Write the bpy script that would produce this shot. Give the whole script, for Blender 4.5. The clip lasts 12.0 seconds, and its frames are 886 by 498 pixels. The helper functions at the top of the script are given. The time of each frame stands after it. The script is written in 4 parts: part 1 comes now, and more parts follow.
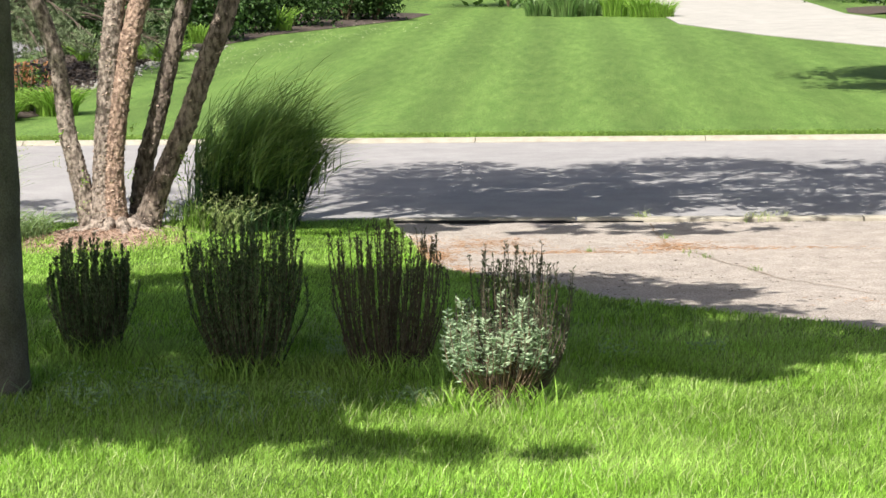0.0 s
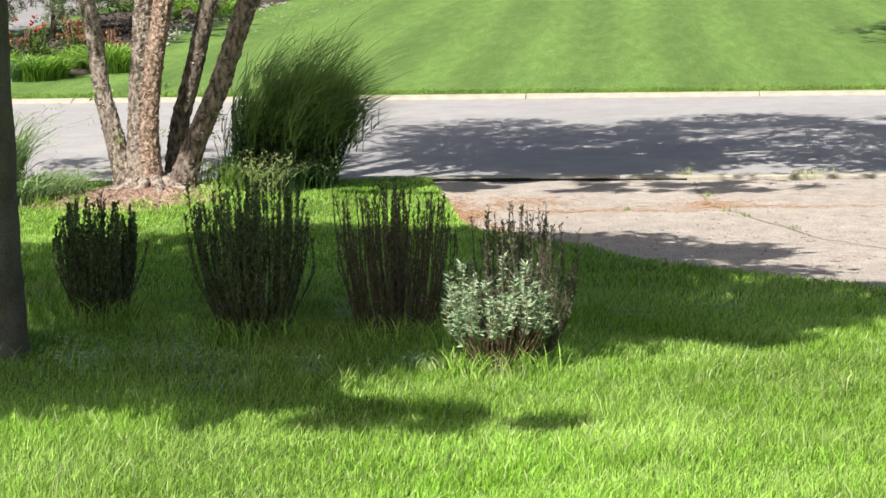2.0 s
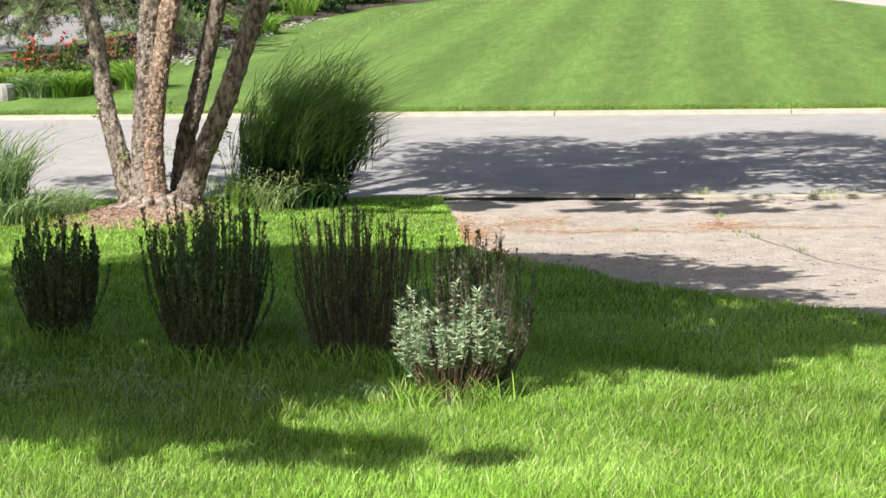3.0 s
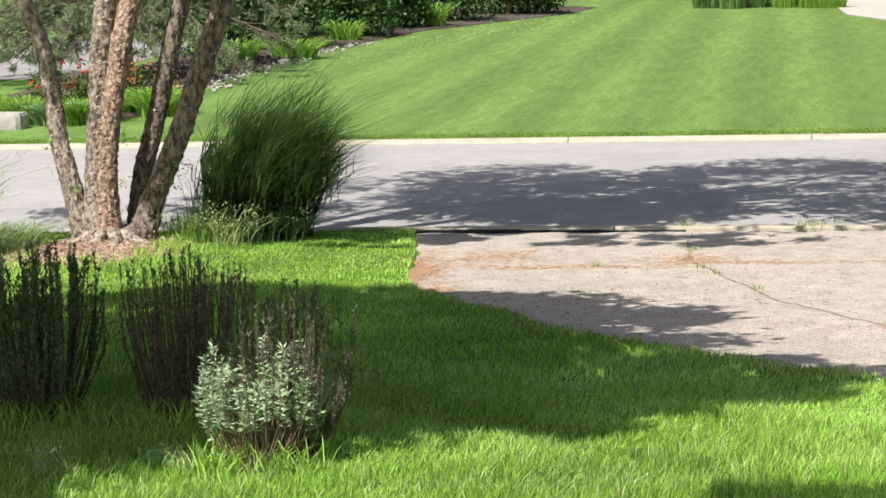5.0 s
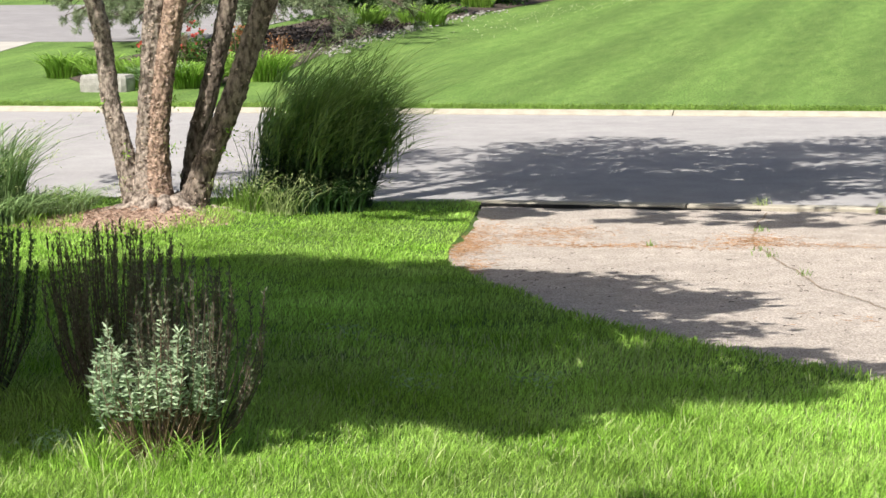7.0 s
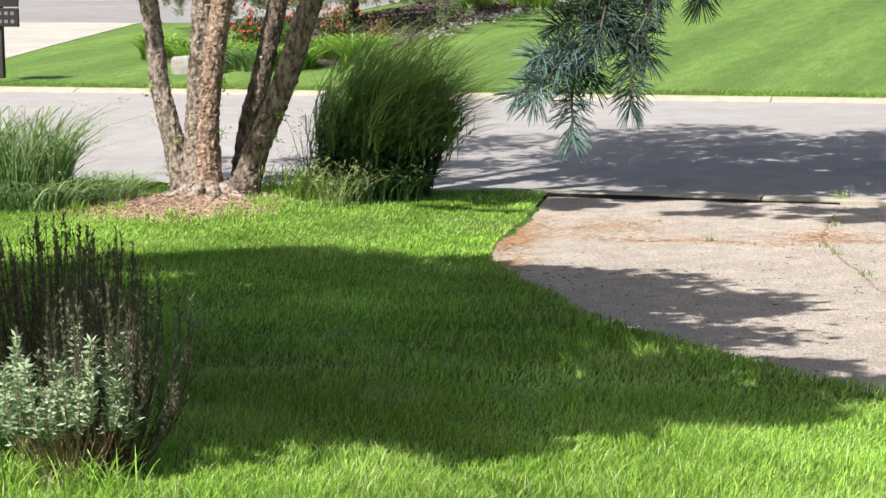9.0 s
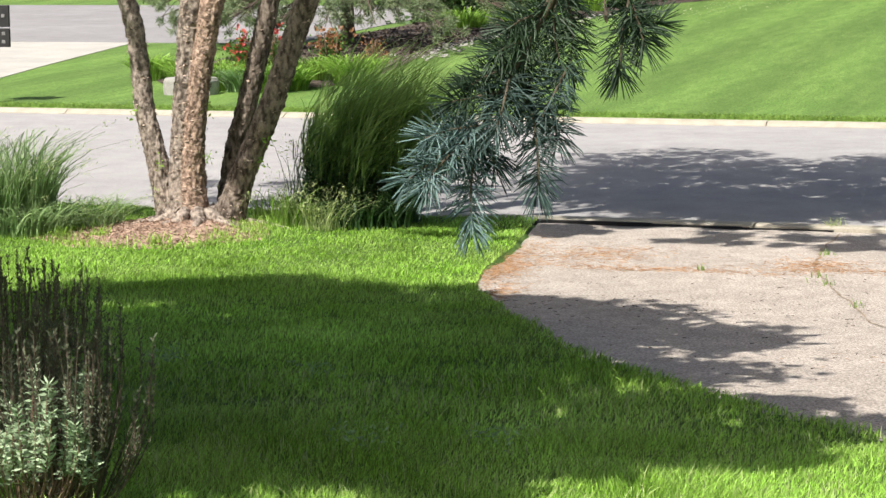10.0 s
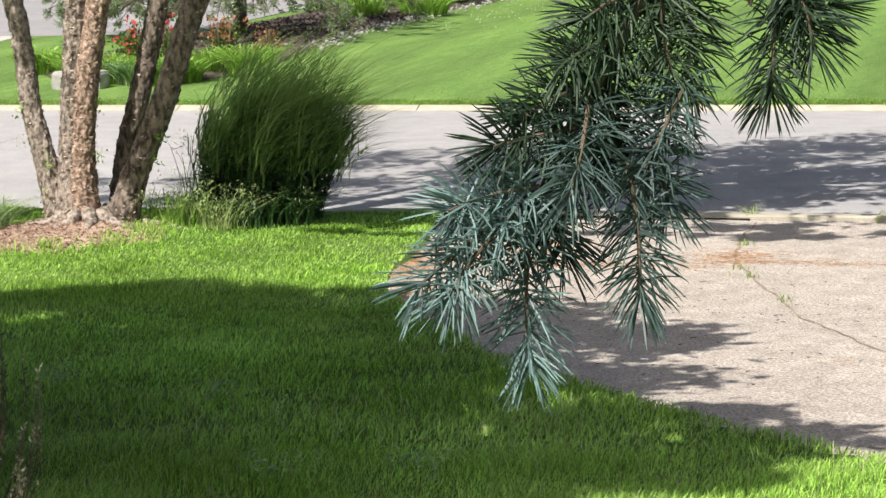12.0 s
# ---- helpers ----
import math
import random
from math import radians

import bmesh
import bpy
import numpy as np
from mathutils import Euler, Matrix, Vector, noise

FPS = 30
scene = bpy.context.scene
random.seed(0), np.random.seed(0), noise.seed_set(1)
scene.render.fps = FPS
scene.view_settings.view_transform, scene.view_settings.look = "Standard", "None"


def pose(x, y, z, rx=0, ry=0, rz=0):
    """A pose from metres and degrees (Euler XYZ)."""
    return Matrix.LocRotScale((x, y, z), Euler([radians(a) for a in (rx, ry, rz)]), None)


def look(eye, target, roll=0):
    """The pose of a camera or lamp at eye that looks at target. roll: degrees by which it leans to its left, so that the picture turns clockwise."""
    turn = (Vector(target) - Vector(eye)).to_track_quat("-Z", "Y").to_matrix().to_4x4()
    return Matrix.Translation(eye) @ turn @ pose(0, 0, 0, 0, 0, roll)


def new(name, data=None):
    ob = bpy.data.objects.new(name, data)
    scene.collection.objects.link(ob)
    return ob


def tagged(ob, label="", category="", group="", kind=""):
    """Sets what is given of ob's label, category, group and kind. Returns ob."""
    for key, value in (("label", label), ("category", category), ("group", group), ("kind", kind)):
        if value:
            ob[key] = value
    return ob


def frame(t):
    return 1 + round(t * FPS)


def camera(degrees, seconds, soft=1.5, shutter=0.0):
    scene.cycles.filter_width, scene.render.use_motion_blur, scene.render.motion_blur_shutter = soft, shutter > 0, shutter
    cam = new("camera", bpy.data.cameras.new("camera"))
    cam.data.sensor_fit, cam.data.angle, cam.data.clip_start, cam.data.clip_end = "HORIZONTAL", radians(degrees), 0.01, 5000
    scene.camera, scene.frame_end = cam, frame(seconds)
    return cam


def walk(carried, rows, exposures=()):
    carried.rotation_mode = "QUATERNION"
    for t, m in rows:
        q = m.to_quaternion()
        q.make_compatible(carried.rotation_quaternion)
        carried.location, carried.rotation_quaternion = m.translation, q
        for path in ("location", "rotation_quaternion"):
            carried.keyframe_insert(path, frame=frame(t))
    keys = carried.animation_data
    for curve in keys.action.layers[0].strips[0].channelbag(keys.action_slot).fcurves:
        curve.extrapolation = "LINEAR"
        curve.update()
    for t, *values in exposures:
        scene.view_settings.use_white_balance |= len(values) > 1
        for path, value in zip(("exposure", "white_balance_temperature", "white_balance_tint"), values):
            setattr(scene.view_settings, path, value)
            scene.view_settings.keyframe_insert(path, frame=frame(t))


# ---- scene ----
cam = camera(23.0, 12.0)
PATH = [
    (0, (1.638, -19.742, 2.237), (1.521, -17.762, 1.984), -0.7),
    (0.5, (1.664, -19.706, 2.225), (1.53, -17.729, 1.956), -0.9),
    (1, (1.715, -19.7, 2.213), (1.565, -17.726, 1.929), -1.0),
    (1.5, (1.78, -19.65, 2.209), (1.617, -17.678, 1.917), -1.2),
    (2, (1.905, -19.484, 2.223), (1.722, -17.514, 1.931), -1.0),
    (2.5, (2.06, -19.308, 2.225), (1.85, -17.34, 1.94), -1.1),
    (3, (2.291, -19.129, 2.209), (2.054, -17.162, 1.932), -1.0),
    (3.5, (2.546, -18.969, 2.226), (2.292, -17.003, 1.958), -1.1),
    (5.5, (3.392, -18.156, 2.187), (3.039, -16.204, 1.933), -1.5),
    (6, (3.573, -18.029, 2.176), (3.179, -16.086, 1.914), -1.5),
    (6.5, (3.732, -17.769, 2.169), (3.302, -15.834, 1.899), -1.2),
    (7, (3.91, -17.58, 2.152), (3.444, -15.655, 1.871), -0.7),
    (9, (4.299, -16.743, 2.11), (3.713, -14.853, 1.815), -0.6),
    (9.5, (4.309, -16.627, 2.12), (3.716, -14.739, 1.832), -0.4),
    (10, (4.314, -16.507, 2.139), (3.728, -14.615, 1.861), -0.4),
    (10.5, (4.302, -16.362, 2.131), (3.735, -14.463, 1.861), -0.6),
    (11, (4.186, -16.158, 2.12), (3.651, -14.249, 1.85), -0.8),
    (11.5, (4.111, -15.975, 2.118), (3.604, -14.061, 1.84), -1.2),
    (12, (4.07, -15.909, 2.117), (3.576, -13.993, 1.826), -1.2),
]
walk(cam, [(t, look(eye, target, roll)) for t, eye, target, roll in PATH],
     exposures=[(0, 0.63), (12, 0.65)])

# ---- world and sun ----
SUN_ELEV = radians(52)
SHADE = (0.35, 0.94)          # the way the shadows fall on the ground
world = bpy.data.worlds.new("world")
scene.world = world
world.use_nodes = True
wn = world.node_tree
sky = wn.nodes.new("ShaderNodeTexSky")
sky.sky_type, sky.sun_disc = "NISHITA", False
sky.dust_density, sky.ozone_density = 4.0, 0.6
sky.sun_elevation, sky.sun_rotation = SUN_ELEV, math.pi + 0.36
wn.links.new(sky.outputs[0], wn.nodes["Background"].inputs[0])
wn.nodes["Background"].inputs[1].default_value = 0.07
sun = new("sun", bpy.data.lights.new("sun", "SUN"))
sun.data.energy, sun.data.angle, sun.data.color = 4.9, radians(0.55), (1.0, 0.955, 0.88)
sun.matrix_world = look((0, 0, 0), (SHADE[0] * math.cos(SUN_ELEV), SHADE[1] * math.cos(SUN_ELEV), -math.sin(SUN_ELEV)))

rng = np.random.default_rng(7)


# ---- materials ----
def material(name, a, b, scale=8.0, rough=0.8, fine=0.0, bump=0.0, bump_scale=60.0, island=0.0, thin=0.0, spec=0.3, stripes=0.0, coarse=0.0, tall=1.0, sharp=0.2, long=1.0):
    """Noise between the colours a and b; fine: speckle; coarse: slow patches; island: change from piece to piece; thin: light let through."""
    m = bpy.data.materials.new(name)
    m.use_nodes = True
    t = m.node_tree
    n, l = t.nodes, t.links
    bsdf = n["Principled BSDF"]
    bsdf.inputs["Roughness"].default_value = rough
    bsdf.inputs["Specular IOR Level"].default_value = spec
    co = n.new("ShaderNodeTexCoord").outputs["Object"]
    if tall != 1 or long != 1:
        mp = n.new("ShaderNodeMapping")
        mp.inputs["Scale"].default_value = (1, 1 / long, 1 / tall)
        l.new(co, mp.inputs["Vector"])
        co = mp.outputs[0]

    def nz(sc, det=4.0):
        x = n.new("ShaderNodeTexNoise")
        x.inputs["Scale"].default_value, x.inputs["Detail"].default_value = sc, det
        l.new(co, x.inputs["Vector"])
        return x.outputs["Fac"]

    def ramp(src, lo, hi, out_lo, out_hi):
        x = n.new("ShaderNodeMapRange")
        for k, v in zip(("From Min", "From Max", "To Min", "To Max"), (lo, hi, out_lo, out_hi)):
            x.inputs[k].default_value = v
        l.new(src, x.inputs["Value"])
        return x.outputs["Result"]

    mix = n.new("ShaderNodeMix")
    mix.data_type = "RGBA"
    mix.inputs["A"].default_value, mix.inputs["B"].default_value = (*a, 1), (*b, 1)
    l.new(ramp(nz(scale), 0.5 - sharp, 0.5 + sharp, 0, 1), mix.inputs["Factor"])
    out = mix.outputs["Result"]

    def times(col, val):
        x = n.new("ShaderNodeVectorMath")
        x.operation = "SCALE"
        l.new(col, x.inputs[0])
        l.new(val, x.inputs["Scale"])
        return x.outputs[0]

    if fine:
        out = times(out, ramp(nz(scale * 14, 2), 0.25, 0.75, 1 - fine, 1 + fine))
    if coarse:
        out = times(out, ramp(nz(0.55, 3), 0.3, 0.7, 1 - coarse, 1 + coarse))
    if island:
        g = n.new("ShaderNodeNewGeometry")
        out = times(out, ramp(g.outputs["Random Per Island"], 0, 1, 1 - island, 1 + island))
    if stripes:
        sep = n.new("ShaderNodeSeparateXYZ")
        slant = n.new("ShaderNodeMapping")
        slant.inputs["Rotation"].default_value = (0, 0, radians(-2))
        l.new(co, slant.inputs["Vector"])
        l.new(slant.outputs[0], sep.inputs[0])
        f = n.new("ShaderNodeMath")
        f.operation = "MULTIPLY_ADD"
        l.new(sep.outputs["X"], f.inputs[0])
        f.inputs[1].default_value = 2 * math.pi / 1.55
        l.new(ramp(nz(0.25, 2), 0, 1, -0.5, 0.5), f.inputs[2])
        sn = n.new("ShaderNodeMath")
        sn.operation = "SINE"
        l.new(f.outputs[0], sn.inputs[0])
        out = times(out, ramp(sn.outputs[0], -0.8, 0.8, 1 - stripes, 1 + stripes))
    l.new(out, bsdf.inputs["Base Color"])
    if bump:
        bp = n.new("ShaderNodeBump")
        bp.inputs["Strength"].default_value, bp.inputs["Distance"].default_value = bump, 0.01
        l.new(nz(bump_scale, 6), bp.inputs["Height"])
        l.new(bp.outputs[0], bsdf.inputs["Normal"])
    if thin:
        tr = n.new("ShaderNodeBsdfTranslucent")
        l.new(out, tr.inputs["Color"])
        ms = n.new("ShaderNodeMixShader")
        ms.inputs[0].default_value = thin
        l.new(bsdf.outputs[0], ms.inputs[1])
        l.new(tr.outputs[0], ms.inputs[2])
        l.new(ms.outputs[0], n["Material Output"].inputs["Surface"])
    return m


M_SOIL = material("lawn_thatch", (0.055, 0.11, 0.020), (0.10, 0.17, 0.034), 5, 0.95, 0.35, 0.6, 90)
M_FARLAWN = material("mown_lawn", (0.084, 0.157, 0.030), (0.126, 0.208, 0.046), 5.5, 0.95, 0.5, 0.5, 45, stripes=0.10, coarse=0.10, long=7.0)
M_BLADE = material("grass_blade", (0.25, 0.455, 0.050), (0.43, 0.63, 0.150), 1.5, 0.45, island=0.6, thin=0.5, spec=0.35, coarse=0.28)
M_MOWN = material("mown_blade", (0.20, 0.325, 0.065), (0.29, 0.425, 0.10), 1.5, 0.6, island=0.4, thin=0.5, spec=0.2, stripes=0.06)
M_DRYBLADE = material("dry_grass_blade", (0.50, 0.55, 0.27), (0.42, 0.52, 0.2), 3, 0.6, island=0.3, thin=0.3)
M_ROAD = material("worn_asphalt", (0.308, 0.296, 0.297), (0.362, 0.349, 0.346), 3, 0.92, 0.12, 0.5, 160, coarse=0.07)
M_SIDEROAD = material("grey_side_asphalt", (0.235, 0.225, 0.23), (0.285, 0.275, 0.28), 3, 0.92, 0.12, 0.5, 160, coarse=0.07)
M_DRIVE = material("old_driveway_aggregate", (0.325, 0.284, 0.248), (0.43, 0.38, 0.338), 6, 0.95, 0.6, 0.6, 120, coarse=0.09, long=1.3)
M_CONC = material("curb_concrete", (0.33, 0.30, 0.24), (0.43, 0.395, 0.325), 6, 0.9, 0.15, 0.4, 90)
M_PALEDRIVE = material("pale_driveway_concrete", (0.37, 0.355, 0.325), (0.44, 0.42, 0.385), 2, 0.9, 0.12, 0.3, 60, coarse=0.05)
M_GAP = material("tar_and_dirt", (0.006, 0.006, 0.006), (0.014, 0.013, 0.012), 9, 0.95, 0.3, 0.5)
M_BARK = material("birch_bark", (0.105, 0.082, 0.068), (0.40, 0.335, 0.285), 34, 0.95, 0.4, 1.0, 70, tall=1.5, sharp=0.13, coarse=0.12)
M_REDBARK = material("red_birch_bark", (0.15, 0.10, 0.075), (0.46, 0.33, 0.255), 34, 0.95, 0.4, 1.0, 70, tall=1.2, sharp=0.13, coarse=0.12)
# naturally darker bark that also has the crown's shade painted in
M_SHADEDBARK = material("dark_shaded_birch_bark", (0.055, 0.042, 0.034), (0.27, 0.22, 0.18), 30, 0.95, 0.45, 1.0, 70, tall=2.2, sharp=0.13, coarse=0.2)
M_FLAKE = material("peeling_bark", (0.28, 0.22, 0.18), (0.42, 0.32, 0.26), 6, 0.9, 0.2, island=0.7, thin=0.1)
M_GREYBARK = material("grey_bark", (0.12, 0.11, 0.08), (0.20, 0.185, 0.145), 9, 0.95, 0.35, 0.9, 35)
M_PINEBARK = material("pine_bark", (0.07, 0.055, 0.045), (0.13, 0.10, 0.08), 9, 0.95, 0.35, 0.9, 35)
M_LEAF = material("tree_leaf", (0.05, 0.12, 0.02), (0.09, 0.17, 0.03), 2, 0.5, island=0.3, thin=0.3)
M_DARKLEAF = material("shrub_leaf", (0.035, 0.075, 0.02), (0.06, 0.12, 0.03), 2, 0.45, island=0.45, thin=0.2)
# one sage leaf in two colours: sunlit pale, then with shade painted in
M_SAGE = material("sage_leaf", (0.27, 0.39, 0.225), (0.45, 0.545, 0.36), 6, 0.6, island=0.3, thin=0.25)
M_SHADESAGE = material("shaded_sage_leaf", (0.075, 0.092, 0.055), (0.165, 0.185, 0.115), 6, 0.75, island=0.4, thin=0.2)
M_STEMLEAF = material("spire_leaf", (0.09, 0.14, 0.06), (0.20, 0.25, 0.12), 6, 0.65, island=0.5, thin=0.2)
M_BROWNLEAF = material("brownish_spire_leaf", (0.12, 0.12, 0.07), (0.21, 0.20, 0.12), 6, 0.7, island=0.5, thin=0.2)
M_TWIG = material("woody_stem", (0.16, 0.10, 0.07), (0.26, 0.18, 0.12), 20, 0.85, 0.2, island=0.3)
# reed colour with sunlight painted in, for the upper tips
M_REEDTIP = material("sunlit_reed_tip", (0.20, 0.32, 0.085), (0.31, 0.43, 0.14), 3, 0.45, island=0.35, thin=0.4)
M_DIRT = material("crack_dirt", (0.19, 0.14, 0.10), (0.34, 0.27, 0.20), 14, 0.95, 0.4, 0.5)
M_DARKTWIG = material("dark_stem", (0.085, 0.06, 0.045), (0.16, 0.12, 0.09), 20, 0.85, 0.2, island=0.3)
# reed colour with the clump's self-shade painted in
M_REED = material("shade_dark_reed", (0.026, 0.066, 0.022), (0.058, 0.122, 0.036), 3, 0.38, island=0.5, thin=0.18, spec=0.5)
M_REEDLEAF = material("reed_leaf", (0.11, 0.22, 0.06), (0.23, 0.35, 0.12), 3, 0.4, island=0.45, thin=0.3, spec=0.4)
M_WILD = material("wild_grass_blade", (0.15, 0.255, 0.085), (0.29, 0.40, 0.18), 3, 0.5, island=0.4, thin=0.35)
M_LILY = material("daylily_leaf", (0.19, 0.35, 0.045), (0.30, 0.48, 0.09), 3, 0.45, island=0.3, thin=0.35)
M_PALE = material("pale_green_leaf", (0.27, 0.42, 0.19), (0.38, 0.52, 0.27), 3, 0.55, island=0.3, thin=0.3)
M_RED = material("red_bloom", (0.48, 0.05, 0.045), (0.62, 0.12, 0.10), 5, 0.5, island=0.2, thin=0.2)
M_RUST = material("rusty_leaf", (0.28, 0.12, 0.06), (0.34, 0.18, 0.08), 5, 0.6, island=0.3, thin=0.2)
M_CLOVER = material("clover_bloom", (0.55, 0.58, 0.36), (0.66, 0.68, 0.5), 5, 0.7)
# needle colours with the light painted in: sunlit, shade-dark and half-shaded
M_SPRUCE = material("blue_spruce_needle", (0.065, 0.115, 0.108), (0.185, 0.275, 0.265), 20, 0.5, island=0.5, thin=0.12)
M_SPRUCESHADE = material("shaded_spruce_needle", (0.015, 0.032, 0.018), (0.045, 0.078, 0.042), 20, 0.55, island=0.5, thin=0.1)
M_SPRUCEMID = material("half_shaded_spruce_needle", (0.032, 0.058, 0.052), (0.095, 0.145, 0.135), 20, 0.5, island=0.5, thin=0.1)
M_SPRUCEWOOD = material("spruce_twig", (0.075, 0.062, 0.042), (0.15, 0.12, 0.085), 30, 0.85, 0.3)
M_PINE = material("pine_needle", (0.12, 0.17, 0.085), (0.23, 0.28, 0.15), 4, 0.55, island=0.35, thin=0.15)
M_MULCH = material("bark_mulch", (0.05, 0.04, 0.035), (0.11, 0.085, 0.07), 12, 0.95, 0.4, 0.9, 50, island=0.5)
M_MOUND = material("root_mound_litter", (0.22, 0.145, 0.105), (0.44, 0.32, 0.25), 12, 0.95, 0.4, 0.9, 50, island=0.4)
M_NEEDLE = material("fallen_needle", (0.34, 0.18, 0.085), (0.43, 0.265, 0.145), 6, 0.85, island=0.35)
M_STONE = material("pale_stone", (0.27, 0.26, 0.24), (0.40, 0.385, 0.36), 9, 0.9, 0.2, 0.7, 30)
M_BLACK = material("black_board", (0.015, 0.015, 0.015), (0.025, 0.025, 0.025), 8, 0.5, spec=0.4)
M_WORD = material("grey_paint", (0.16, 0.16, 0.155), (0.2, 0.2, 0.195), 8, 0.6)
M_POST = material("dark_post", (0.03, 0.025, 0.022), (0.05, 0.045, 0.04), 15, 0.7)


# ---- mesh helpers ----
def mesh_object(name, verts, faces, mat, parent=None, smooth=False, **tags):
    me = bpy.data.meshes.new(name)
    me.from_pydata([tuple(v) for v in np.asarray(verts, float).tolist()], [], faces)
    if smooth:
        me.polygons.foreach_set("use_smooth", [True] * len(me.polygons))
    me.materials.append(mat)
    me.update()
    ob = new(name, me)
    if parent:
        ob.parent = parent
        ob.matrix_parent_inverse = parent.matrix_basis.inverted()
    return tagged(ob, **tags)


def thing(name, at, label, category, group=""):
    ob = new(name)
    ob.location = at
    ob.empty_display_size = 0.1
    return tagged(ob, label, category, group)


def unit(v):
    return v / np.maximum(np.linalg.norm(v, axis=-1, keepdims=True), 1e-9)


def blades(base, height, width, bend, segs=2, droop=0.15):
    """Tapering bent leaves: base n x 3, height and width n, bend n x 2 (the tip's drift in metres)."""
    n = len(base)
    a = rng.uniform(0, 2 * math.pi, n)
    side = np.stack([np.cos(a), np.sin(a), np.zeros(n)], 1) * (width / 2)[:, None]
    rows = []
    for k in range(segs):
        u = k / segs
        mid = base + np.stack([bend[:, 0] * u ** 2, bend[:, 1] * u ** 2, height * (u - droop * u ** 2.5)], 1)
        w = (1 - 0.45 * u)
        rows += [mid - side * w, mid + side * w]
    rows.append(base + np.stack([bend[:, 0], bend[:, 1], height * (1 - droop)], 1))
    m = 2 * segs + 1
    v = np.stack(rows, 1).reshape(-1, 3)
    o = (np.arange(n) * m)[:, None]
    f = []
    for k in range(segs - 1):
        f += (o + np.array([2 * k, 2 * k + 1, 2 * k + 3, 2 * k + 2])).tolist()
    f += (o + np.array([2 * segs - 2, 2 * segs - 1, 2 * segs])).tolist()
    return v, f


def leaves(at, along, length, width, fold=0.25):
    """Pointed leaves that start at at and run along; n x 3 each."""
    n = len(at)
    d = unit(along)
    r = unit(np.cross(d, unit(rng.normal(size=(n, 3)))))
    up = np.cross(r, d)
    L, W = length[:, None], width[:, None]
    mid = at + d * L * 0.45 - up * W * fold
    v = np.stack([at, mid + r * W / 2 + up * W * fold, at + d * L, mid - r * W / 2 + up * W * fold], 1).reshape(-1, 3)
    o = (np.arange(n) * 4)[:, None]
    f = (o + np.array([0, 1, 2])).tolist() + (o + np.array([0, 2, 3])).tolist()
    return v, f


def needles(at, along, length, width):
    """Thin three-sided spikes."""
    n = len(at)
    d = unit(along)
    r = unit(np.cross(d, unit(rng.normal(size=(n, 3)))))
    q = np.cross(r, d)
    W = width[:, None]
    v = np.stack([at + r * W, at - r * W / 2 + q * W * 0.87, at - r * W / 2 - q * W * 0.87, at + d * length[:, None]], 1).reshape(-1, 3)
    o = (np.arange(n) * 4)[:, None]
    return v, sum(((o + np.array(t)).tolist() for t in ([0, 1, 3], [1, 2, 3], [2, 0, 3])), [])


def fir_needles(at, along, length, width, axis):
    """Stiff three-sided needles of even thickness with a blunt tip, curving along the twig's axis."""
    n = len(at)
    d = unit(along)
    r = unit(np.cross(d, unit(rng.normal(size=(n, 3)))))
    q = np.cross(r, d)
    sag = axis * 0.22 + np.array([0, 0, -0.05])
    W, L = width[:, None], length[:, None]
    rows = []
    for u, w in ((0.0, 0.8), (0.5, 1.0), (0.86, 0.8)):
        c = at + d * L * u + sag * L * u * u
        rows += [c + r * W * w, c - r * W * w / 2 + q * W * w * 0.87, c - r * W * w / 2 - q * W * w * 0.87]
    rows.append(at + d * L + sag * L)
    v = np.stack(rows, 1).reshape(-1, 3)
    o = (np.arange(n) * 10)[:, None]
    f = []
    for k in (0, 3):
        for i, j in ((0, 1), (1, 2), (2, 0)):
            f += (o + np.array([k + i, k + j, k + 3 + j, k + 3 + i])).tolist()
    for i, j in ((6, 7), (7, 8), (8, 6)):
        f += (o + np.array([i, j, 9])).tolist()
    return v, f


def spline(points, n):
    """n points along a smooth line through the points (numpy, m x k)."""
    p = np.asarray(points, float)
    t = np.linspace(0, len(p) - 1, n)
    i = np.clip(t.astype(int), 0, len(p) - 2)
    u = (t - i)[:, None]
    a, b, c, d = p[np.maximum(i - 1, 0)], p[i], p[i + 1], p[np.minimum(i + 2, len(p) - 1)]
    return b + 0.5 * u * (c - a + u * (2 * a - 5 * b + 4 * c - d + u * (3 * (b - c) + d - a)))


def tube(points, radii, segs=14, rows=30, rough=0.0, scale=6.0, grain=1.0):
    """A limb along points with a ragged surface."""
    line = spline(np.column_stack([np.asarray(points, float), radii]), rows)
    v, f = [], []
    for k in range(rows):
        p, r = Vector(line[k, :3]), line[k, 3]
        d = Vector(line[min(k + 1, rows - 1), :3] - line[max(k - 1, 0), :3]).normalized()
        x = d.cross(Vector((0, 1, 0.1))).normalized()
        y = d.cross(x)
        for j in range(segs):
            a = 2 * math.pi * j / segs
            q = x * math.cos(a) + y * math.sin(a)
            w = p + q * r
            w.z *= grain
            k2 = 1 + rough * (noise.noise(w * scale) + 0.7 * noise.noise(w * scale * 3.1))
            v.append(p + q * r * k2)
    for k in range(rows - 1):
        for j in range(segs):
            b = (j + 1) % segs
            f.append((k * segs + j, k * segs + b, (k + 1) * segs + b, (k + 1) * segs + j))
    f.append(tuple(range(segs))[::-1])
    f.append(tuple((rows - 1) * segs + j for j in range(segs)))
    return np.array([tuple(q) for q in v]), f


def join(parts):
    v, f, o = [], [], 0
    for a, b in parts:
        v.append(a)
        f += [tuple(i + o for i in q) for q in b]
        o += len(a)
    return np.concatenate(v), f


